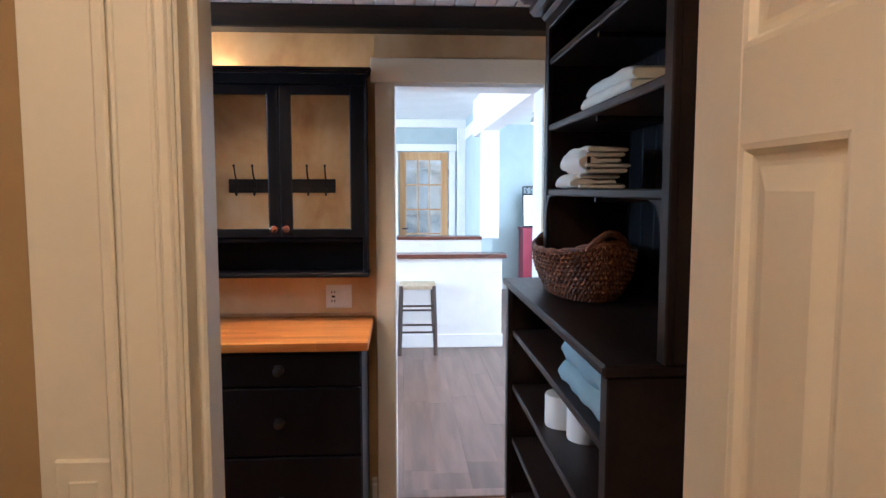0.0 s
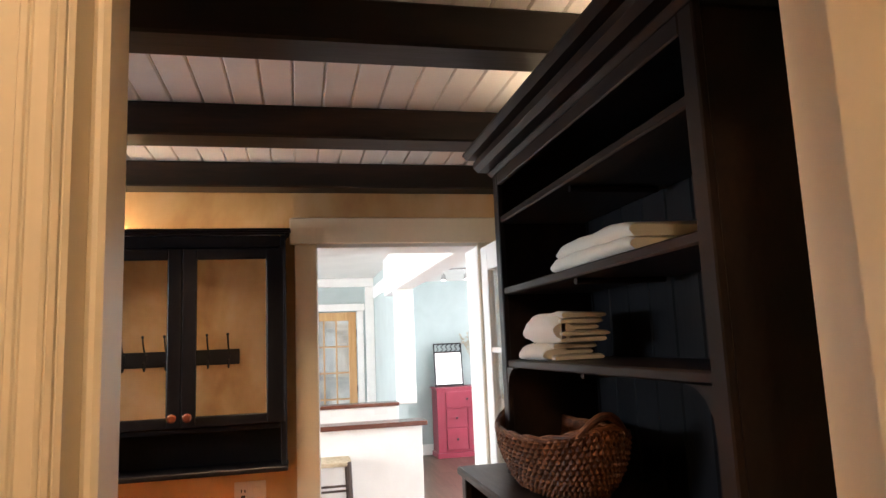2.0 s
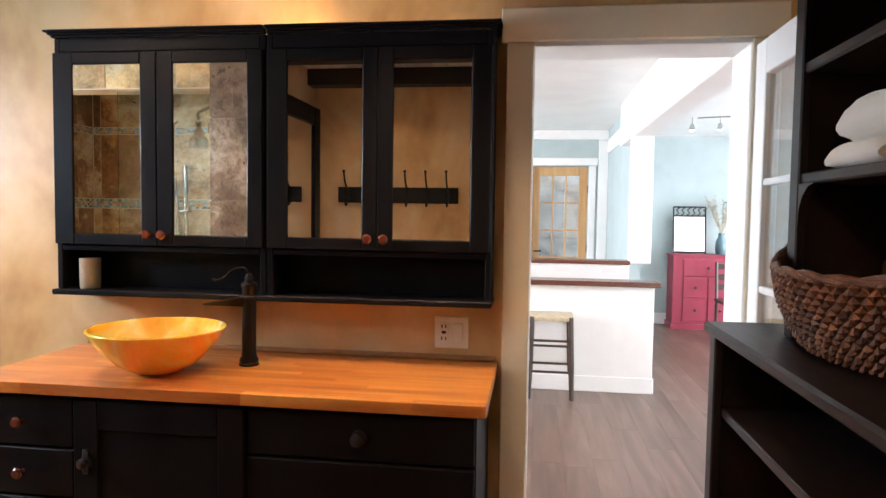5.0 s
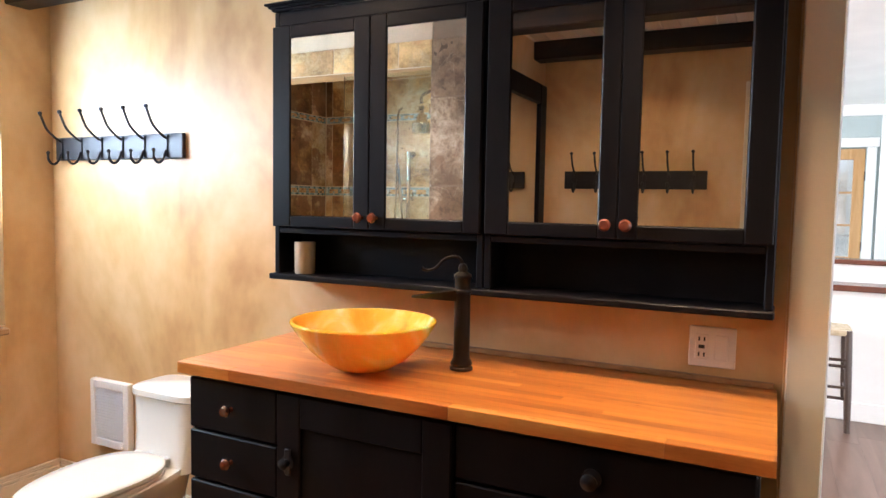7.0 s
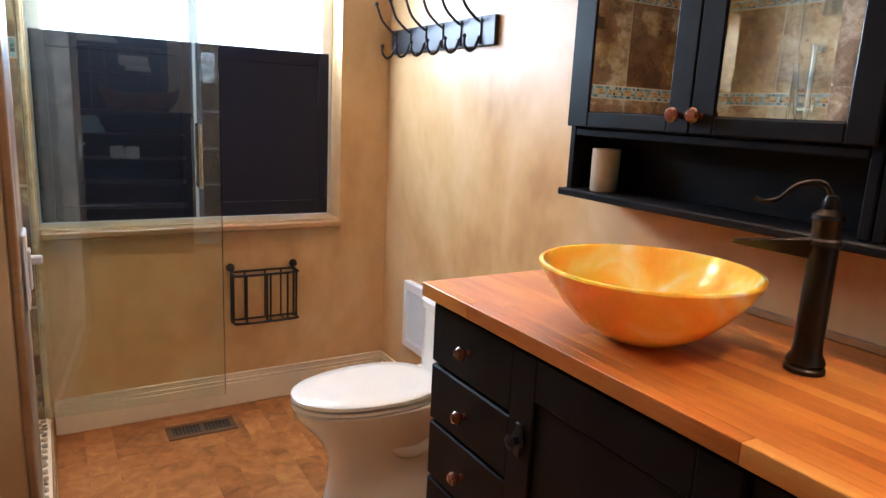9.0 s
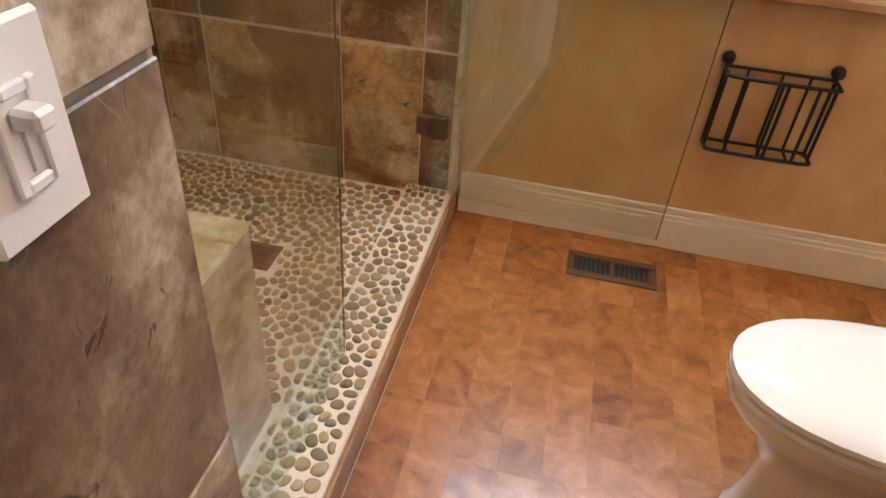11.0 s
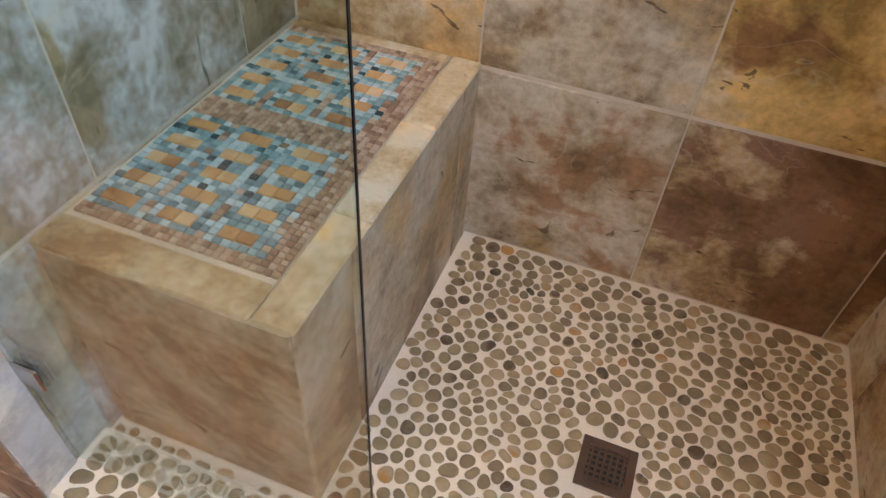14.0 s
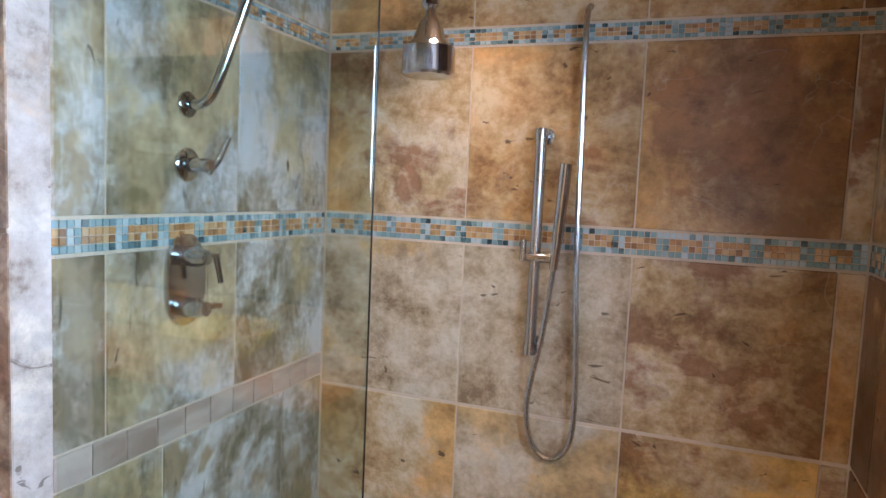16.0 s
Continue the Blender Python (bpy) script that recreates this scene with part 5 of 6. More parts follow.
for r, (z0, z1) in enumerate(SROWS):
    js = (SHY0 + 0.001, 2.228, 2.587, 2.767) if r > 1 else (SHY0 + 0.001, 2.03, 2.448, 2.767)
    for a, b in zip(js, js[1:]):
        slab("tile", SHX1, SHX1 + 0.004, a + G, b - G, z0 + G, z1 - G, tiles_side, STONEDAYLIT)
y = SHY0 + 0.004
while y < 2.76:
    slab("liner_tile", SHX1 - 0.001, SHX1 + 0.004, y, min(y + 0.074, 2.766), 0.993, 1.052, tiles_side, MARBLE, 0.0015)
    y += 0.077
tiles_win = tagged(part("tile_bed_window", boxes((SHX0 - 0.0115, SHX0 - 0.004, SHY0 - 0.003, 2.755, 0.0, 2.22), c=0.0005), GROUT), "dark brown mottled slate tiles on the window-side shower wall", "tile wall", kind="structure")
for z0, z1 in ROWS:
    for a, b in ((SHY0 + 0.001, 2.00), (2.00, 2.42), (2.42, 2.66), (2.66, 2.755)):
        slab("tile", SHX0 - 0.004, SHX0, a + G, b - G, z0 + G, z1 - G, tiles_win, STONERUST)
tiles_pier = tagged(part("tile_bed_pier", boxes((SHX1 - 0.004, PX1 - 0.002, PY - 0.0115, PY - 0.004, 0.0, 2.42), c=0.0005), PIERGROUT), "grey-brown slate tiles on the pier beside the shower", "tile wall", kind="structure")
for z0, z1 in ((0.002, 0.152), (0.156, 0.609), (0.613, 1.065), (1.069, 1.522), (1.526, 1.979), (1.983, 2.279)):
    slab("tile", SHX1 - 0.006, PX1 - 0.010, PY - 0.004, PY, z0 + G, z1 - G, tiles_pier, STONEPIER)
slab("edge_strip", PX1 - 0.008, PX1 + 0.002, PY - 0.010, PY + 0.002, 0.002, 2.279, tiles_pier, SILLWOOD)
tiles_head = tagged(part("tile_bed_header", boxes((XW + 0.002, SHX1 + 0.005, PY - 0.0115, PY - 0.004, 2.14, 2.42), c=0.0005), GROUT), "cream slate tiles on the header over the shower", "tile wall", kind="structure")
for k, a in enumerate((-2.048, -1.62, -1.20, -0.78)):
    b = (-1.62, -1.20, -0.78, SHX1 + 0.004)[k]
    slab("tile", a + G, b - G, PY - 0.004, PY, 2.145, 2.279, tiles_head, STONETRIM)
# pale stone jamb on the end of the pier, window daylight whitened into it
jamb = structure("shower_jamb", boxes((SHX1 - 0.006, SHX1 + 0.0035, 2.697, 2.770, 0.06, 2.02), c=0.003), STONEJAMB, "pale stone jamb at the shower edge, whitened for window daylight", "trim")
jamb2 = structure("shower_jamb", boxes((SHX0 - 0.07, SHX0 + 0.004, 2.7555, 2.772, 0.06, 2.02), c=0.004), STONETRIM, "pale stone bullnose edge beside the window", "trim")


def mosaic_band(walls, z0, z1):
    """Blue glass border with amber stone blocks along walls (origin, direction, length, normal)."""
    blue, amber = bmesh.new(), bmesh.new()
    h = (z1 - z0) / 4
    for (ox, oy), (dx, dy), length, (nx, ny) in walls:
        n = int(length / 0.0142)
        s = length / n
        for i in range(n):
            for r in range(4):
                is_amber = r in (1, 2) and i % 7 in (1, 2, 3, 4, 5) and not (i % 7 == 3 and r == 1 and (i // 7) % 3 == 0)
                t = 0.0035 + random.uniform(-0.0006, 0.0006)
                a, b = s * i + 0.0008, s * (i + 1) - 0.0008
                xs = sorted((ox + dx * a - nx * 0.004, ox + dx * b + nx * (t - 0.003)))
                ys = sorted((oy + dy * a - ny * 0.004, oy + dy * b + ny * (t - 0.003)))
                cbox(amber if is_amber else blue, xs[0], xs[1], ys[0], ys[1], z0 + h * r + 0.0008, z0 + h * (r + 1) - 0.0008, 0.0007)
    m = thing("mosaic_band", "blue-green and amber mosaic border in the shower tiling", "mosaic", (walls[0][0][0], walls[0][0][1], z0), "mosaic bands")
    part("blue_tiles", blue, MOSBLUE, m, "glossy blue-green glass tiles")["kind"] = "stuff"
    part("amber_tiles", amber, MOSORANGE, m, "amber stone tiles")["kind"] = "stuff"


for z0, z1 in ((1.394, 1.452), (1.894, 1.934)):
    mosaic_band((((SHX1 - 0.004, SHY0), (-1, 0), 1.31, (0, 1)), ((SHX1, SHY0 + 0.004), (0, 1), 0.846, (-1, 0)), ((SHX0, SHY0 + 0.004), (0, 1), 0.90, (1, 0))), z0, z1)

# bench
be = thing("shower_bench", "tiled shower bench with a mosaic seat and stone edges", "bench", (-0.785, 2.22, 0.08))
BNX, BNY, BNZ = -0.995, 2.590, 0.545
part("core", boxes((BNX + 0.006, SHX1 - 0.0005, SHY0 + 0.0005, BNY - 0.006, 0.06, BNZ - 0.007), c=0.001), GROUT, be)
for a, b in ((SHY0 + 0.002, 1.94), (1.943, 2.42), (2.423, BNY - 0.003)):
    slab("tile", BNX, BNX + 0.0055, a, b, 0.07, BNZ - 0.010, be, STONEPALE)
slab("tile", BNX + 0.004, SHX1 - 0.004, BNY - 0.0055, BNY, 0.07, BNZ - 0.010, be, STONEPALE)
# stone edging of the seat
for a, b in ((SHY0 + 0.002, 2.10), (2.102, 2.36), (2.362, BNY + 0.002)):
    slab("edge_stone", BNX - 0.003, BNX + 0.062, a, b, BNZ - 0.0095, BNZ, be, STONETRIM, 0.004)
slab("edge_stone", BNX + 0.064, SHX1 - 0.002, BNY - 0.066, BNY + 0.002, BNZ - 0.0095, BNZ, be, STONETRIM, 0.004)
slab("edge_stone", BNX + 0.064, SHX1 - 0.002, SHY0 + 0.002, SHY0 + 0.030, BNZ - 0.0095, BNZ, be, STONETRIM, 0.004)
tan, blue, amber = bmesh.new(), bmesh.new(), bmesh.new()
mx0, mx1, my0, my1 = BNX + 0.065, SHX1 - 0.003, SHY0 + 0.032, BNY - 0.068
cell = 0.0118
nx, ny = int((mx1 - mx0) / cell), int((my1 - my0) / cell)
for i in range(nx):
    for j in range(ny):
        if i < 3 or j < 2 or j > ny - 3 or abs(j - ny // 2) < 3:
            x, y = mx0 + cell * i, my0 + cell * j
            cbox(tan, x + 0.0007, x + cell - 0.0007, y + 0.0007, y + cell - 0.0007, BNZ - 0.0065, BNZ - 0.001 + random.uniform(-0.0006, 0.0006), 0.0008)
px0, px1 = mx0 + 3 * cell, mx0 + nx * cell
for ya, yb in ((my0 + 2 * cell, my0 + (ny // 2 - 2) * cell), (my0 + (ny // 2 + 3) * cell, my0 + (ny - 2) * cell)):
    nu, nv = 21, 20
    su, sv = (px1 - px0) / nu, (yb - ya) / nv
    for i in range(nu):
        for j in range(nv):
            col = i % 7
            am = col in (2, 3, 4, 5) and j % 4 in (1, 2)
            if am and j % 4 == 1 and col in (2, 4):
                cbox(amber, px0 + su * i + 0.0006, px0 + su * (i + 2) - 0.0006, ya + sv * j + 0.0006, ya + sv * (j + 2) - 0.0006 - random.choice((0, 0, 0.003)), BNZ - 0.0065, BNZ - 0.0005 + random.uniform(-0.0006, 0.0006), 0.0009)
            elif not am:
                cbox(tan if col == 0 and random.random() < 0.55 else blue, px0 + su * i + 0.0006, px0 + su * (i + 1) - 0.0006, ya + sv * j + 0.0006, ya + sv * (j + 1) - 0.0006, BNZ - 0.0065, BNZ - 0.0005 + random.uniform(-0.0008, 0.0008), 0.0009)
part("tan_mosaic", tan, MOSBROWN, be, "tiny tan stone mosaic border")["kind"] = "stuff"
part("blue_mosaic", blue, MOSBLUE, be, "blue-green glass mosaic")["kind"] = "stuff"
part("amber_mosaic", amber, MOSORANGE, be, "amber stone mosaic bars")["kind"] = "stuff"

# floor, curb, drain
sf = structure("shower_floor", boxes((SHX0 - 0.01, SHX1 + 0.005, SHY0 - 0.01, 2.64, -0.005, SHZ - 0.006), c=0.001), PGROUT, "cream grouted pebble shower floor", "floor")
cb = structure("shower_curb", boxes((SXW + 0.001, SHX1 + 0.004, 2.625, 2.768, -0.005, 0.104), c=0.008), PGROUT, "low pebble-topped shower curb", "curb")
structure("curb_trim", boxes((SXW + 0.018, SHX1 + 0.004, 2.7685, 2.777, -0.004, 0.082), c=0.002), SILLWOOD, "brown strip along the outside of the curb", "trim")
drn = thing("shower_drain", "square dark bronze shower drain grate", "drain", (-1.455, 2.335, SHZ - 0.006))
DX, DY, DR = -1.452, 2.336, 0.052
bm = bmesh.new()
for b in ((-DR, -DR + 0.016, -DR, DR), (DR - 0.016, DR, -DR, DR), (-DR + 0.016, DR - 0.016, -DR, -DR + 0.016), (-DR + 0.016, DR - 0.016, DR - 0.016, DR)):
    cbox(bm, DX + b[0], DX + b[1], DY + b[2], DY + b[3], SHZ - 0.006, SHZ + 0.001, 0.001)
DRM = plain("drain_bronze", (0.13, 0.08, 0.05), 0.5, 0.5, spread=0.3)
part("frame", bm, DRM, drn)
part("well", boxes((DX - DR + 0.014, DX + DR - 0.014, DY - DR + 0.014, DY + DR - 0.014, SHZ - 0.0058, SHZ - 0.005), c=0.0002), DARKSLOT, drn)
for k in range(6):
    o = -0.030 + 0.012 * k
    part("bar", boxes((DX + o - 0.002, DX + o + 0.002, DY - 0.036, DY + 0.036, SHZ - 0.0045, SHZ), c=0.0006), DRM, drn)
for k in range(6):
    o = -0.030 + 0.012 * k
    part("bar", boxes((DX - 0.036, DX + 0.036, DY + o - 0.002, DY + o + 0.002, SHZ - 0.0048, SHZ - 0.001), c=0.0006), DRM, drn)


def pebble_field(x0, x1, y0, y1, z, count, seed, skip, rise=0.006):
    """Packed rounded stones: relaxed random seeds, each stone filling its own cell."""
    rng = np.random.default_rng(seed)
    sites = rng.uniform((x0, y0), (x1, y1), (count, 2))
    for _ in range(5):
        smp = rng.uniform((x0, y0), (x1, y1), (count * 14, 2))
        near = np.argmin((((smp[:, None, :] - sites[None]) * (1.0, 1.5)) ** 2).sum(2), axis=1)
        cnt = np.bincount(near, minlength=count)
        for d in range(2):
            s = np.bincount(near, weights=smp[:, d], minlength=count)
            sites[:, d] = np.where(cnt > 0, s / np.maximum(cnt, 1), sites[:, d])
    out = []
    ang = np.linspace(0, 2 * np.pi, 14, endpoint=False)
    u = np.stack((np.cos(ang), np.sin(ang)), 1)
    for i, p in enumerate(sites):
        if skip(p[0], p[1]):
            continue
        d = sites - p
        dist = np.hypot(d[:, 0], d[:, 1])
        idx = np.argsort(dist)[1:14]
        dn = d[idx] / dist[idx][:, None]
        co = np.maximum(u @ dn.T, 1e-3)
        r = np.min(dist[idx][None] / 2 / co, axis=1)
        for k in range(2):
            wall = ((x1 - p[0]) / np.maximum(u[:, 0], 1e-3), (p[0] - x0) / np.maximum(-u[:, 0], 1e-3))[k]
            r = np.minimum(r, wall)
            wall = ((y1 - p[1]) / np.maximum(u[:, 1], 1e-3), (p[1] - y0) / np.maximum(-u[:, 1], 1e-3))[k]
            r = np.minimum(r, wall)
        r = np.minimum(r, 2.0 * np.median(r))
        turn = rng.uniform(0, np.pi)
        along = np.abs(u[:, 0] * np.cos(turn) + u[:, 1] * np.sin(turn))
        slim = rng.uniform(0.60, 0.96)
        r = r * slim / np.sqrt(np.maximum(1 - (1 - slim ** 2) * along ** 2, 0.05))
        r = np.maximum(r * rng.uniform(0.96, 1.06) - 0.0015, 0.0045)
        for _ in range(2):
            r = 0.5 * r + 0.25 * (np.roll(r, 1) + np.roll(r, -1))
        h = rise * rng.uniform(0.75, 1.15)
        rings = [[(r[k] * f * u[k, 0], r[k] * f * u[k, 1], zz) for k in range(14)] for f, zz in ((0.98, -0.004), (1.0, 0.0), (0.86, h * 0.62), (0.52, h * 0.94))]
        out.append((p, rings, h))
    return out


def add_pebble(bm, rings, h, at):
    vs = [[bm.verts.new((p[0] + at[0], p[1] + at[1], p[2] + at[2])) for p in r] for r in rings]
    n = len(vs[0])
    for a, b in zip(vs, vs[1:]):
        for i in range(n):
            bm.faces.new((a[i], a[(i + 1) % n], b[(i + 1) % n], b[i]))
    bm.faces.new(vs[-1])


def lay_pebbles(field, z, parent, near):
    rest = bmesh.new()
    made = 0
    for p, rings, h in field:
        if near(p) and made < 150:
            made += 1
            bm = bmesh.new()
            add_pebble(bm, rings, h, (0, 0, 0))
            me = mesh_of("pebble", bm, PEBBLE, True)
            ob = new("pebble", me)
            ob.parent = parent
            ob.location = (p[0], p[1], z)
        else:
            add_pebble(rest, rings, h, (p[0], p[1], z))
    if len(rest.verts):
        part("pebbles", rest, PEBBLES, parent, "", True)["kind"] = "stuff"
    else:
        rest.free()


lay_pebbles(pebble_field(SHX0 + 0.004, SHX1 - 0.002, SHY0 + 0.004, 2.622, SHZ, 1150, 4,
                         lambda x, y: (x > BNX - 0.012 and y < BNY + 0.012) or (abs(x - DX) < DR + 0.012 and abs(y - DY) < DR + 0.012)),
            SHZ - 0.006, sf, lambda p: p[1] > 2.36 and p[0] > -1.75)
lay_pebbles(pebble_field(SHX0 + 0.004, SHX1 - 0.014, 2.634, 2.760, SHZ, 180, 5, lambda x, y: False), 0.104, cb, lambda p: True)

# glass
gp = thing("shower_glass", "fixed clear glass shower panel standing on the curb", "glass panel", (-0.9, YG, 0.105))
g = part("pane", boxes((-1.150, SHX1 - 0.007, YG - 0.005, YG + 0.005, 0.112, 2.03), c=0.0015), GLASS, gp)
g.visible_shadow = False
part("edge", boxes((-1.1517, -1.1504, YG - 0.0016, YG + 0.0016, 0.112, 2.03), c=0.0003), GEDGE, gp, "dark polished glass edge")
for z in (0.35, 1.80):
    part("clamp", boxes((SHX1 - 0.053, SHX1 - 0.006, YG - 0.012, YG - 0.0055, z, z + 0.05), c=0.003), NICKEL, gp)
    part("clamp", boxes((SHX1 - 0.053, SHX1 - 0.006, YG + 0.0055, YG + 0.012, z, z + 0.05), c=0.003), NICKEL, gp)
gd = thing("shower_door", "clear frameless glass shower door standing open", "glass door", (-1.845, 2.70, 0.12))
HXD, HYD = -1.850, 2.700
m = Matrix.Translation((HXD, HYD, 0)) @ Matrix.Rotation(radians(86.0), 4, "Z")


def door_part(name, bm, material, label="", smooth=False):
    bmesh.ops.transform(bm, matrix=m, verts=bm.verts[:])
    return part(name, bm, material, gd, label, smooth)


g = door_part("pane", boxes((0.012, 0.680, -0.005, 0.005, 0.125, 2.03), c=0.0015), GLASS)
g.visible_shadow = False
door_part("edge", boxes((0.6804, 0.6825, -0.0045, 0.0045, 0.125, 2.03), c=0.0005), GEDGE, "dark polished glass edge")
for sgn in (-1, 1):
    door_part("handle", tubes((curve_pts([(0.605, sgn * 0.006, 0.968), (0.605, sgn * 0.036, 0.970), (0.605, sgn * 0.042, 0.985), (0.605, sgn * 0.042, 1.175), (0.605, sgn * 0.036, 1.190), (0.605, sgn * 0.006, 1.192)], 5), 0.0085), seg=10), NICKEL, "brushed nickel pull handle", True)
for z in (0.30, 1.72):
    bm = boxes((0.002, 0.050, 0.0055, 0.011, z, z + 0.07), (0.002, 0.050, -0.011, -0.0055, z, z + 0.07), (-0.040, 0.002, -0.012, 0.012, z + 0.006, z + 0.064), c=0.003)
    door_part("hinge", bm, DRM, "dark bronze glass hinge")


# shower fittings
def flange(x, y, z, r, axis, s):
    return [(r, 0.0), (r, s * 0.006), (r * 0.9, s * 0.010), (r * 0.4, s * 0.013)]


sb = thing("slide_bar", "brushed nickel slide bar with a slim hand shower and hose", "hand shower", (-1.19, SHY0, 1.15))
xb, yb_ = -1.192, SHY0 + 0.060
part("bar", tubes(([(xb, yb_, 1.140), (xb, yb_, 1.672)], 0.0135), seg=14), NICKEL, sb, "", True)
for z in (1.155, 1.668):
    bm = bmesh.new()
    tube(bm, [(xb, SHY0 + 0.001, z), (xb, yb_ + 0.006, z)], 0.011, 14)
    lathe(bm, [(0.021, 0.0005), (0.021, 0.008), (0.012, 0.010)], (xb, SHY0, z), 18, "y")
    lathe(bm, [(0.001, -0.017), (0.0155, -0.014), (0.0165, 0.0), (0.0155, 0.014), (0.001, 0.017)], (xb, yb_, z), 16)
    part("bracket", bm, NICKEL, sb, "", True)
bm = boxes((xb - 0.058, xb + 0.022, yb_ - 0.014, yb_ + 0.016, 1.366, 1.388), c=0.006)
lathe(bm, [(0.008, 0.0), (0.008, 0.05), (0.004, 0.054)], (xb + 0.030, yb_, 1.366), 12)
cbox(bm, xb + 0.02, xb + 0.034, yb_ - 0.007, yb_ + 0.007, 1.368, 1.386, 0.003)
part("slider", bm, NICKEL, sb, "", True)
hs = [(xb - 0.048, yb_ + 0.010, 1.352), (xb - 0.054, yb_ + 0.014, 1.42), (xb - 0.062, yb_ + 0.022, 1.52), (xb - 0.068, yb_ + 0.03, 1.600)]
part("hand_shower", tubes((curve_pts(hs, 5), [0.0105] * 5 + [0.013] * 5 + [0.014] * 6), seg=12), CHROME, sb, "", True)
hose = curve_pts([(xb - 0.048, yb_ + 0.010, 1.352), (xb - 0.030, yb_ + 0.004, 1.20), (xb + 0.002, yb_ - 0.010, 1.02), (xb - 0.012, yb_ - 0.020, 0.915), (xb - 0.060, yb_ - 0.024, 0.880), (xb - 0.105, yb_ - 0.020, 0.930),
                  (xb - 0.112, yb_ - 0.014, 1.08), (xb - 0.098, yb_ - 0.010, 1.35), (xb - 0.092, yb_ - 0.010, 1.65), (xb - 0.088, yb_ - 0.012, 1.92), (xb - 0.088, SHY0 + 0.002, 1.975)], 12)
part("hose", tubes((hose, [0.0066 if k % 2 else 0.0075 for k in range(len(hose))]), seg=8), NICKEL, sb, "ribbed metal hose", True)

vp = thing("shower_valve", "oval polished chrome thermostatic valve plate with two levers", "shower valve", (SHX1, 2.39, 1.32))
bm = bmesh.new()
rings = []
for d, f in ((0.0005, 1.0), (0.006, 1.0), (0.010, 0.95), (0.011, 0.5)):
    rings.append([(SHX1 - d, 2.395 + 0.056 * f * math.copysign(abs(math.cos(t)) ** 0.8, math.cos(t)), 1.322 + 0.094 * f * math.copysign(abs(math.sin(t)) ** 0.8, math.sin(t))) for t in [2 * math.pi * k / 40 for k in range(40)]])
ring_skin(bm, rings)
part("plate", bm, CHROME, vp, "", True)
for z in (1.372, 1.268):
    bm = bmesh.new()
    lathe(bm, [(0.021, 0.0), (0.021, -0.030), (0.017, -0.040), (0.015, -0.052), (0.001, -0.054)], (SHX1 - 0.011, 2.400, z), 20, "x")
    tube(bm, [(SHX1 - 0.050, 2.400, z), (SHX1 - 0.056, 2.365, z + 0.002), (SHX1 - 0.058, 2.352, z - (0.055 if z > 1.3 else 0.0))], [0.008, 0.007, 0.006], 10)
    part("lever", bm, CHROME, vp, "", True)
v2 = thing("shower_valve", "round chrome volume control with a lever", "shower valve", (SHX1, 2.385, 1.55))
part("plate", lathed([(0.034, -0.0005), (0.034, -0.006), (0.030, -0.010), (0.012, -0.012)], (SHX1, 2.392, 1.556), 28, "x"), CHROME, v2, "", True)
bm = bmesh.new()
lathe(bm, [(0.014, -0.010), (0.014, -0.060), (0.010, -0.066)], (SHX1, 2.392, 1.556), 18, "x")
tube(bm, [(SHX1 - 0.055, 2.392, 1.54), (SHX1 - 0.066, 2.372, 1.57), (SHX1 - 0.074, 2.352, 1.615)], [0.008, 0.007, 0.005], 10)
part("lever", bm, CHROME, v2, "", True)
sh = thing("overhead_shower", "chrome shower arm with a drum-shaped head", "shower head", (SHX1, 2.39, 1.68))
arm = curve_pts([(SHX1 - 0.001, 2.392, 1.676), (SHX1 - 0.045, 2.392, 1.680), (SHX1 - 0.075, 2.385, 1.73), (SHX1 - 0.135, 2.36, 1.92), (SHX1 - 0.16, 2.35, 1.975), (SHX1 - 0.21, 2.32, 1.995), (-0.96, 2.16, 1.99), (-0.985, 2.12, 1.955)], 8)
part("arm", tubes((arm, 0.0105), seg=12), CHROME, sh, "", True)
part("flange", lathed([(0.026, -0.0005), (0.026, -0.006), (0.014, -0.014)], (SHX1, 2.392, 1.676), 22, "x"), CHROME, sh, "", True)
part("head", lathed([(0.001, 0.172), (0.018, 0.168), (0.020, 0.150), (0.012, 0.142), (0.014, 0.126), (0.024, 0.116), (0.036, 0.078), (0.056, 0.062), (0.058, 0.008), (0.053, 0.002), (0.001, 0.0)], (-0.985, 2.12, 1.768), 32), CHROME, sh, "", True)

# set the shower into the room: full-size tiles, curb flush with the pier
SET = Matrix.Translation((-0.577, 2.84, 0)) @ Matrix.Scale(1.06, 4) @ Matrix.Translation((0.577, -2.777, 0))
for ob in set(bpy.data.objects) - outside - {tiles_pier, tiles_head}:
    if ob.parent is None:
        ob.matrix_basis = SET @ ob.matrix_basis

# ---- living room things ----
isl = thing("kitchen_island", "white painted kitchen island half wall with a raised ledge", "island", (0.5, 7.7, 0))
part("front_panel", boxes((-1.6, 2.195, 7.52, 7.62, 0.0, 0.888), c=0.003), WHITE, isl)
part("base_trim", boxes((-1.6, 2.205, 7.505, 7.5195, 0.0, 0.13), c=0.004), WHITE, isl)
part("ledge_wall", boxes((-1.6, 2.015, 7.72, 7.84, 0.0, 1.055), c=0.003), WHITE, isl)
for x in (1.45, 1.85):
    part("socket", boxes((x - 0.06, x + 0.06, 7.7145, 7.7195, 0.985, 1.03), c=0.001), PLASTIC, isl)
ict = thing("island_counter", "dark cherry wood island counter top", "countertop", (0.5, 7.6, 0.89))
part("slab", boxes((-1.6, 2.24, 7.46, 7.719, 0.889, 0.930), c=0.006), CHERRY, ict)
bar = thing("bar_ledge", "dark cherry wood raised bar ledge", "countertop", (0.2, 7.78, 1.056))
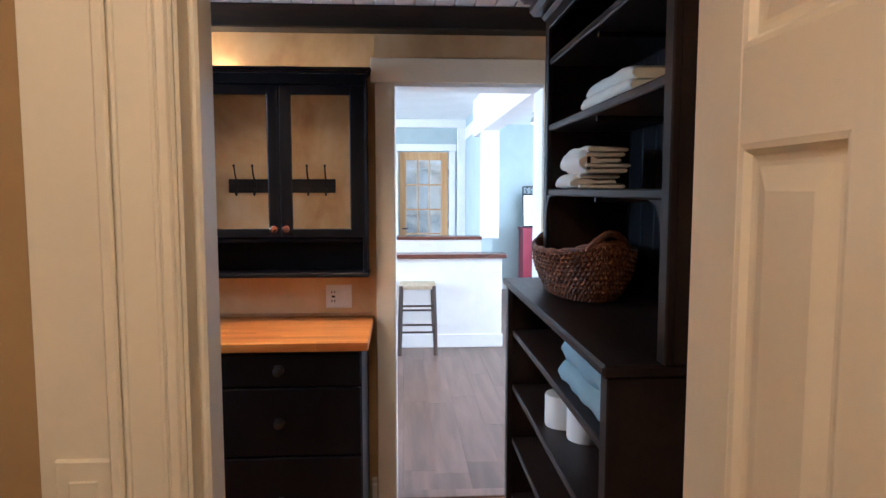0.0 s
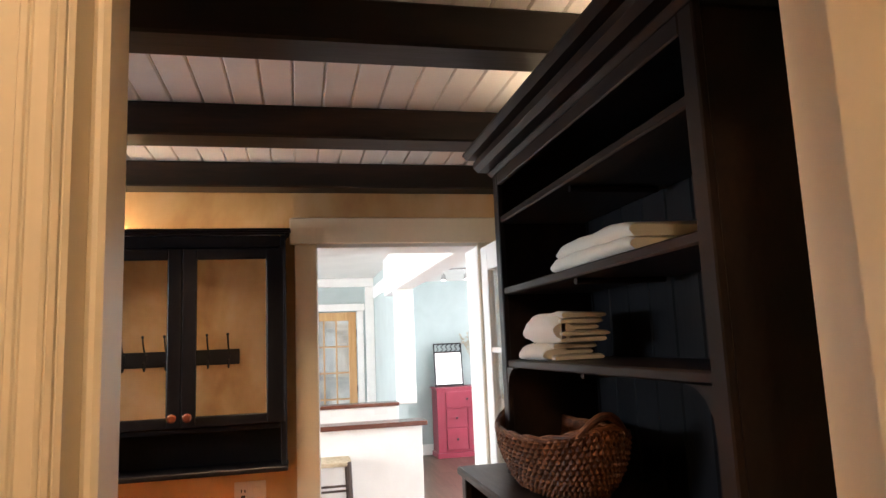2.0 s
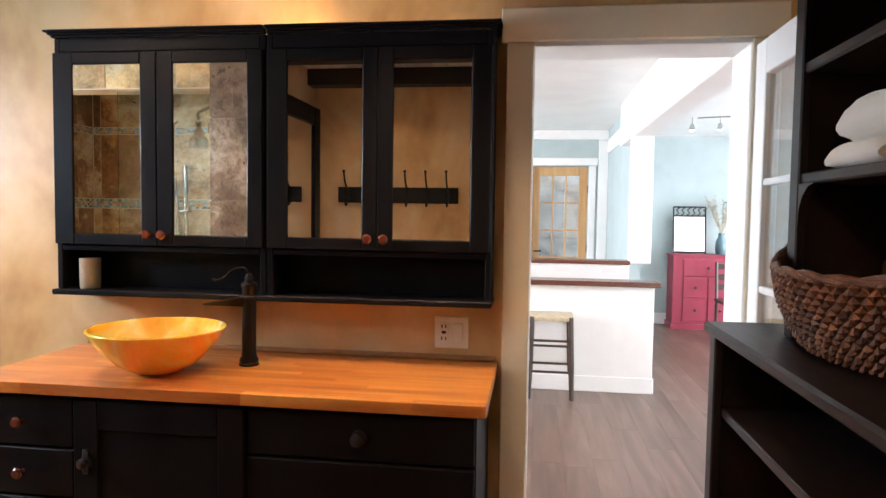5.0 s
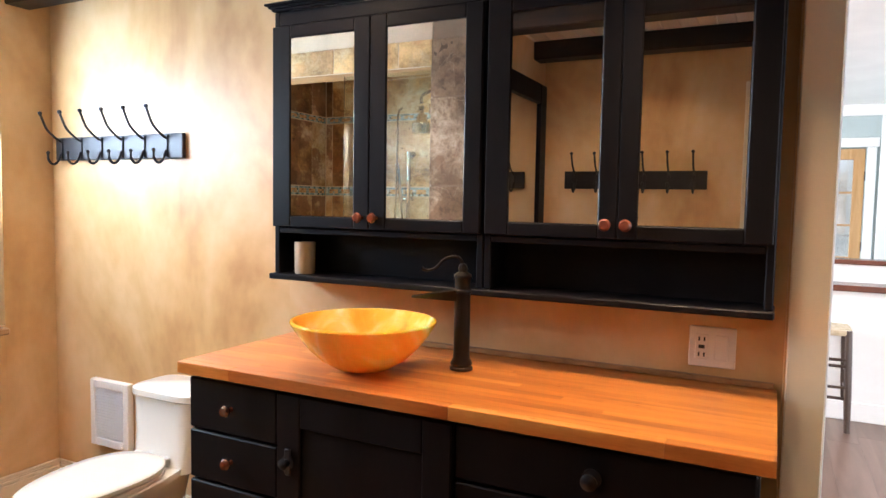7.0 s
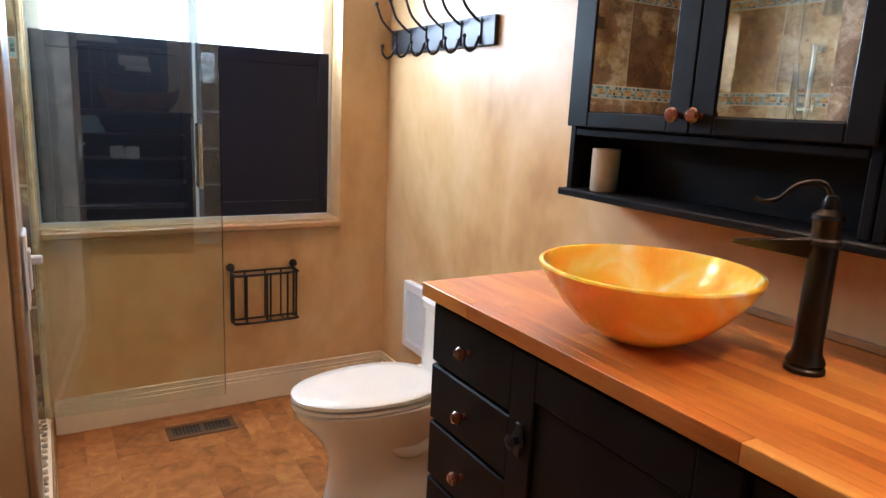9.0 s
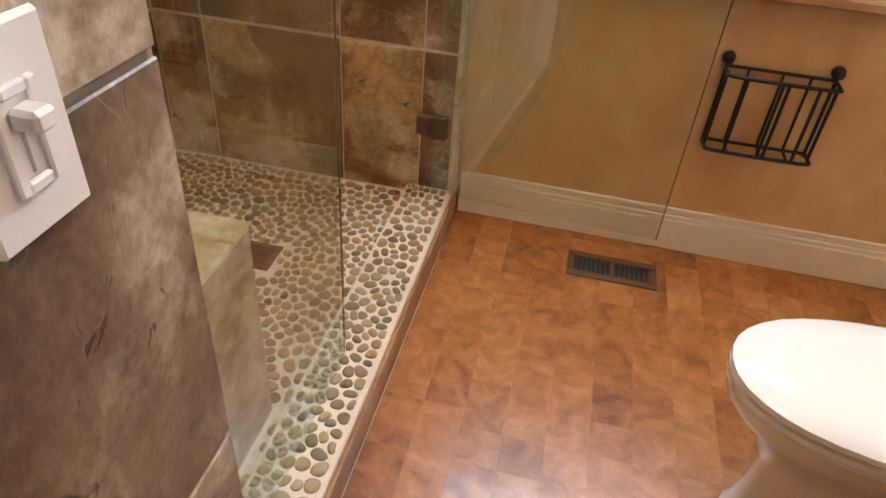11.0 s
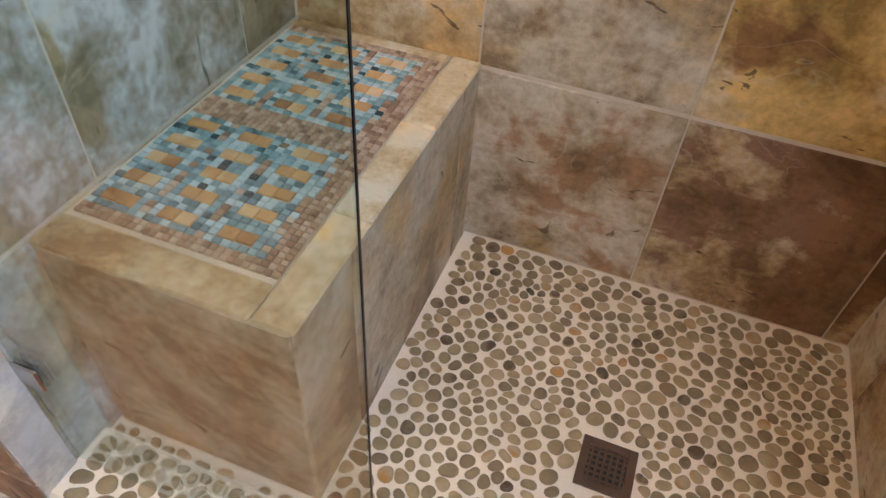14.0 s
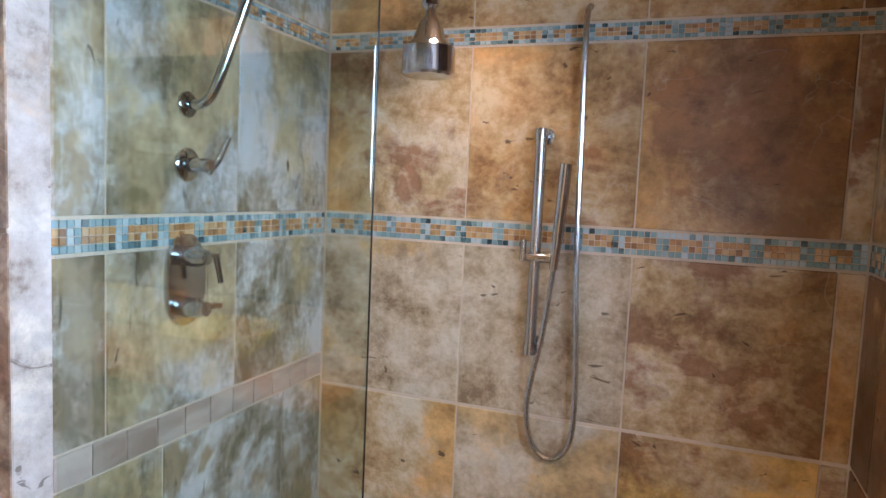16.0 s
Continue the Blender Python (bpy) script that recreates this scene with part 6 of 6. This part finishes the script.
part("slab", boxes((-1.6, 2.019, 7.69, 7.90, 1.056, 1.088), c=0.005), CHERRY, bar)


def stool(x, y):
    s = thing("bar_stool", "dark wooden backless bar stool with a woven rush seat", "stool", (0, 0, 0), "bar stools")
    W, H = 0.165, 0.66
    for i, (sx, sy) in enumerate(((-1, -1), (1, -1), (-1, 1), (1, 1))):
        part("leg", tubes(([(sx * W * 1.03, sy * W * 1.03, 0.0), (sx * W * 0.99, sy * W * 0.99, 0.25), (sx * W * 0.92, sy * W * 0.92, H)], [0.018, 0.023, 0.021])), DARKWOOD, s, "", True)
    for z, ax in ((0.22, 0), (0.29, 0), (0.43, 0), (0.47, 0), (0.25, 1), (0.36, 1)):
        for q in (-1, 1):
            a, b = ((-W, q * W, z), (W, q * W, z)) if ax == 0 else ((q * W, -W, z), (q * W, W, z))
            part("stretcher", tubes(([a, b], 0.010)), DARKWOOD, s, "", True)
    bm = bmesh.new()
    ring_skin(bm, [oval(0, 0, H - 0.035, W + 0.004, W + 0.004, W + 0.004, 28, 6), oval(0, 0, H - 0.02, W + 0.012, W + 0.012, W + 0.012, 28, 6), oval(0, 0, H, W + 0.010, W + 0.010, W + 0.010, 28, 6), oval(0, 0, H + 0.006, W - 0.03, W - 0.03, W - 0.03, 28, 4)])
    part("seat", bm, RUSH, s, "woven rush seat", True)
    s.matrix_basis = pose(x, y, 0)
    return s


st = stool(1.355, 7.37)
copy_thing(st, pose(0.70, 7.37, 0))

ch = thing("chest_of_drawers", "raspberry red painted chest of small drawers", "chest", (3.42, 11.08, 0))
part("body", boxes((3.02, 3.80, 10.90, 11.28, 0.07, 0.955), c=0.004), REDWOOD, ch)
part("top", boxes((3.0, 3.82, 10.88, 11.283, 0.956, 0.98), c=0.006), REDWOOD, ch)
part("plinth", boxes((3.00, 3.82, 10.88, 11.28, 0.0, 0.069), c=0.004), REDWOOD, ch)
for z0, z1, n in ((0.70, 0.92, 1), (0.42, 0.68, 2), (0.11, 0.40, 2)):
    for k in range(n):
        w = (3.77 - 3.14) / n
        a = 3.14 + w * k
        d = part("drawer", boxes((a + 0.008, a + w - 0.008, 10.884, 10.901, z0, z1), c=0.004), REDWOOD, ch)
        part("knob", lathed([(0.008, 0), (0.008, -0.012), (0.018, -0.020), (0.016, -0.030), (0.001, -0.034)], (a + w / 2, 10.884, (z0 + z1) / 2), 12, "y"), IRON, d, "dark knob", True)
mr = thing("table_mirror", "small mirror in a black scrolled iron frame on the chest", "mirror", (3.26, 11.15, 0.98))
bm = bmesh.new()
for a, b in (((3.06, 0.981), (3.06, 1.60)), ((3.47, 0.981), (3.47, 1.60)), ((3.06, 1.48), (3.47, 1.48)), ((3.06, 1.60), (3.47, 1.60)), ((3.06, 1.0), (3.47, 1.0))):
    tube(bm, [(a[0], 11.12 + (a[1] - 0.98) * 0.12, a[1]), (b[0], 11.12 + (b[1] - 0.98) * 0.12, b[1])], 0.010)
for k in range(6):
    x = 3.09 + 0.07 * k
    tube(bm, curve_pts([(x, 11.185, 1.49), (x + 0.035, 11.19, 1.52), (x + 0.01, 11.195, 1.56), (x + 0.05, 11.20, 1.59)], 4), 0.007, 6)
part("frame", bm, IRON, mr, "", True)
bm = bmesh.new()
ring_skin(bm, [[(3.07, 11.125 + dy, 1.005), (3.46, 11.125 + dy, 1.005), (3.46, 11.18 + dy, 1.475), (3.07, 11.18 + dy, 1.475)] for dy in (0, 0.006)])
part("mirror", bm, MIRROR, mr)
vs_ = thing("vase", "blue-grey glass vase of dry twigs on the chest", "vase", (3.66, 11.1, 0.98))
part("body", lathed([(0.001, 0.001), (0.06, 0.001), (0.075, 0.06), (0.07, 0.16), (0.035, 0.24), (0.045, 0.28), (0.038, 0.28), (0.03, 0.24), (0.001, 0.02)], (3.66, 11.1, 0.98), 24), plain("vase_glaze", (0.10, 0.17, 0.19), 0.2), vs_, "", True)
tw_m = plain("twig", (0.42, 0.36, 0.26), 0.8)
for k in range(9):
    a = 2 * math.pi * k / 9
    r0 = random.uniform(0.10, 0.32)
    pts = curve_pts([(3.66, 11.1, 1.2), (3.66 + 0.03 * math.cos(a), 11.1 + 0.02 * math.sin(a), 1.3), (3.66 + r0 * 0.6 * math.cos(a), 11.1 + r0 * 0.25 * math.sin(a), 1.5), (3.66 + r0 * math.cos(a), 11.1 + r0 * 0.4 * math.sin(a), 1.6 + random.uniform(0, 0.2))], 4)
    bm = bmesh.new()
    tube(bm, pts, 0.004, 5)
    for q in pts[5:]:
        for _ in range(3):
            d = Vector((random.uniform(-1, 1), random.uniform(-0.5, 0.5), random.uniform(-0.3, 1))) * 0.05
            tube(bm, [q, q + d * 0.6, q + d], [0.003, 0.008, 0.002], 5)
    part("twig", bm, tw_m, vs_)

fd = thing("door_2", "pine door with a grid of small glass panes", "door", (1.52, 10.66, 0), kind="structure")
bm = bmesh.new()
for b in ((1.165, 1.27, 0.0, 2.09), (1.77, 1.875, 0.0, 2.09), (1.27, 1.77, 1.975, 2.09), (1.27, 1.77, 0.0, 0.22)):
    cbox(bm, b[0], b[1], 10.64, 10.68, b[2], b[3], 0.003)
part("frame", bm, PINE, fd)
for k in (1, 2):
    x = 1.27 + 0.5 * k / 3
    part("glazing_bar", boxes((x - 0.011, x + 0.011, 10.645, 10.675, 0.22, 1.975), c=0.003), PINE, fd)
for k in range(1, 5):
    z = 0.22 + 1.755 * k / 5
    for q in range(3):
        a = 1.27 + 0.5 * q / 3 + (0.0115 if q else 0)
        b = 1.27 + 0.5 * (q + 1) / 3 - (0.0115 if q < 2 else 0)
        part("glazing_bar", boxes((a, b, 10.645, 10.675, z - 0.011, z + 0.011), c=0.003), PINE, fd)
g = part("pane", boxes((1.271, 1.769, 10.657, 10.661, 0.221, 1.974), c=0.0005), PANE, fd)
g.visible_shadow = False
for z in (0.35, 1.05, 1.80):
    part("hinge", boxes((1.872, 1.884, 10.63, 10.642, z - 0.05, z + 0.05), c=0.002), IRON, fd)
part("handle", tubes((curve_pts([(1.215, 10.64, 1.0), (1.215, 10.60, 1.0), (1.26, 10.59, 1.0), (1.30, 10.59, 1.0)], 4), 0.010)), IRON, fd, "", True)

# French door folded back into the bathroom
fr = thing("door_3", "open white French door with small glass panes", "door", (1.90, 4.17, 0), kind="structure")
bm = bmesh.new()
for b in ((4.075, 4.170, 0.012, 2.03), (3.510, 3.605, 0.012, 2.03), (3.605, 4.075, 1.92, 2.03), (3.605, 4.075, 0.012, 0.24)):
    cbox(bm, 1.898, 1.934, *b, 0.003)
part("frame", bm, WHITE, fr)
part("glazing_bar", boxes((1.902, 1.930, 3.829, 3.851, 0.24, 1.92), c=0.003), WHITE, fr)
for k in range(1, 5):
    z = 0.24 + 1.68 * k / 5
    for a, b in ((3.605, 3.8285), (3.8515, 4.075)):
        part("glazing_bar", boxes((1.902, 1.930, a, b, z - 0.011, z + 0.011), c=0.003), WHITE, fr)
g = part("pane", boxes((1.913, 1.917, 3.606, 4.074, 0.241, 1.919), c=0.0005), PANE, fr)
g.visible_shadow = False
part("latch", boxes((1.19, 1.192, 4.22, 4.25, 0.95, 1.02), c=0.0006), NICKEL, fr)

tl = thing("track_light", "white ceiling track with small lit spotlights", "track light", (3.3, 8.9, LZ))
part("rail", tubes((curve_pts([(2.85, 9.1, LZ - 0.06), (3.2, 9.0, LZ - 0.06), (3.6, 9.1, LZ - 0.06), (3.95, 9.0, LZ - 0.06)], 6), 0.008)), NICKEL, tl, "", True)
part("mount", lathed([(0.06, -0.001), (0.06, -0.025), (0.012, -0.03), (0.010, -0.06)], (3.4, 9.05, LZ), 20), NICKEL, tl, "", True)
for x, y in ((2.80, 9.1), (3.06, 9.03), (3.65, 9.08)):
    hd = part("spotlight", lathed([(0.006, -0.055), (0.006, -0.12), (0.022, -0.13), (0.032, -0.19), (0.028, -0.192), (0.018, -0.14)], (x, y, LZ), 18), NICKEL, tl, "", True)
    part("bulb", lathed([(0.001, -0.20), (0.026, -0.193), (0.020, -0.170), (0.001, -0.165)], (x, y, LZ), 14), SPOTGLOW, hd)
dc = thing("dining_chair", "dark wooden dining chair beyond the opening", "chair", (3.55, 10.2, 0))
for sx in (-0.19, 0.19):
    part("leg", tubes(([(3.62 + sx, 9.95, 0), (3.62 + sx, 9.95, 0.44)], 0.018)), DARKWOOD, dc, "", True)
    part("back_post", tubes(([(3.62 + sx, 10.35, 0), (3.62 + sx, 10.35, 0.45), (3.62 + sx, 10.40, 0.92)], 0.018)), DARKWOOD, dc, "", True)
part("seat", boxes((3.40, 3.84, 9.92, 10.38, 0.441, 0.475), c=0.012), DARKWOOD, dc)
for z in (0.62, 0.74, 0.87):
    part("back_slat", boxes((3.43, 3.81, 10.365 + (z - 0.45) * 0.1, 10.383 + (z - 0.45) * 0.1, z - 0.035, z + 0.035), c=0.004), DARKWOOD, dc)

# ---- floor pieces last ----
y = CURBY
row = 0
while y < 4.25:
    y1 = min(y + 0.10, 4.256)
    x = XW - 0.10 - 0.1 * (row % 3)
    while x < 2.02:
        x1 = x + random.choice((0.10, 0.15, 0.2, 0.25))
        a, b = max(x, XW), min(x1, 2.025)
        if b - a > 0.02:
            part("floor_tile", boxes((a + 0.0001, b - 0.0001, y + 0.0001, y1 - 0.0001, -0.0085, 0.0), c=0.0002), CORK, floor)
        x = x1
    y = y1
    row += 1
part("floor_tiles", boxes((PX1, 2.025, 1.93, CURBY - 0.0005, -0.0085, 0.0), c=0.0005), CORK, floor)["kind"] = "stuff"
x = LX0
while x < LX1:
    y = 4.355 - random.uniform(0, 1.2)
    while y < LY1:
        y1 = y + 1.22
        a, b = max(y, 4.352), min(y1, LY1)
        if b - a > 0.05 and -0.3 < x < 4.2:
            part("plank", boxes((x + 0.0003, x + 0.1797, a + 0.0003, b - 0.0003, -0.0065, 0.0), c=0.0003), PLANK, floor_living)
        y = y1
    if not -0.3 < x < 4.2:
        part("planks", boxes((x + 0.0008, x + 0.1792, 4.352, LY1, -0.0065, 0.0), c=0.001), PLANK, floor_living)["kind"] = "stuff"
    x += 0.18
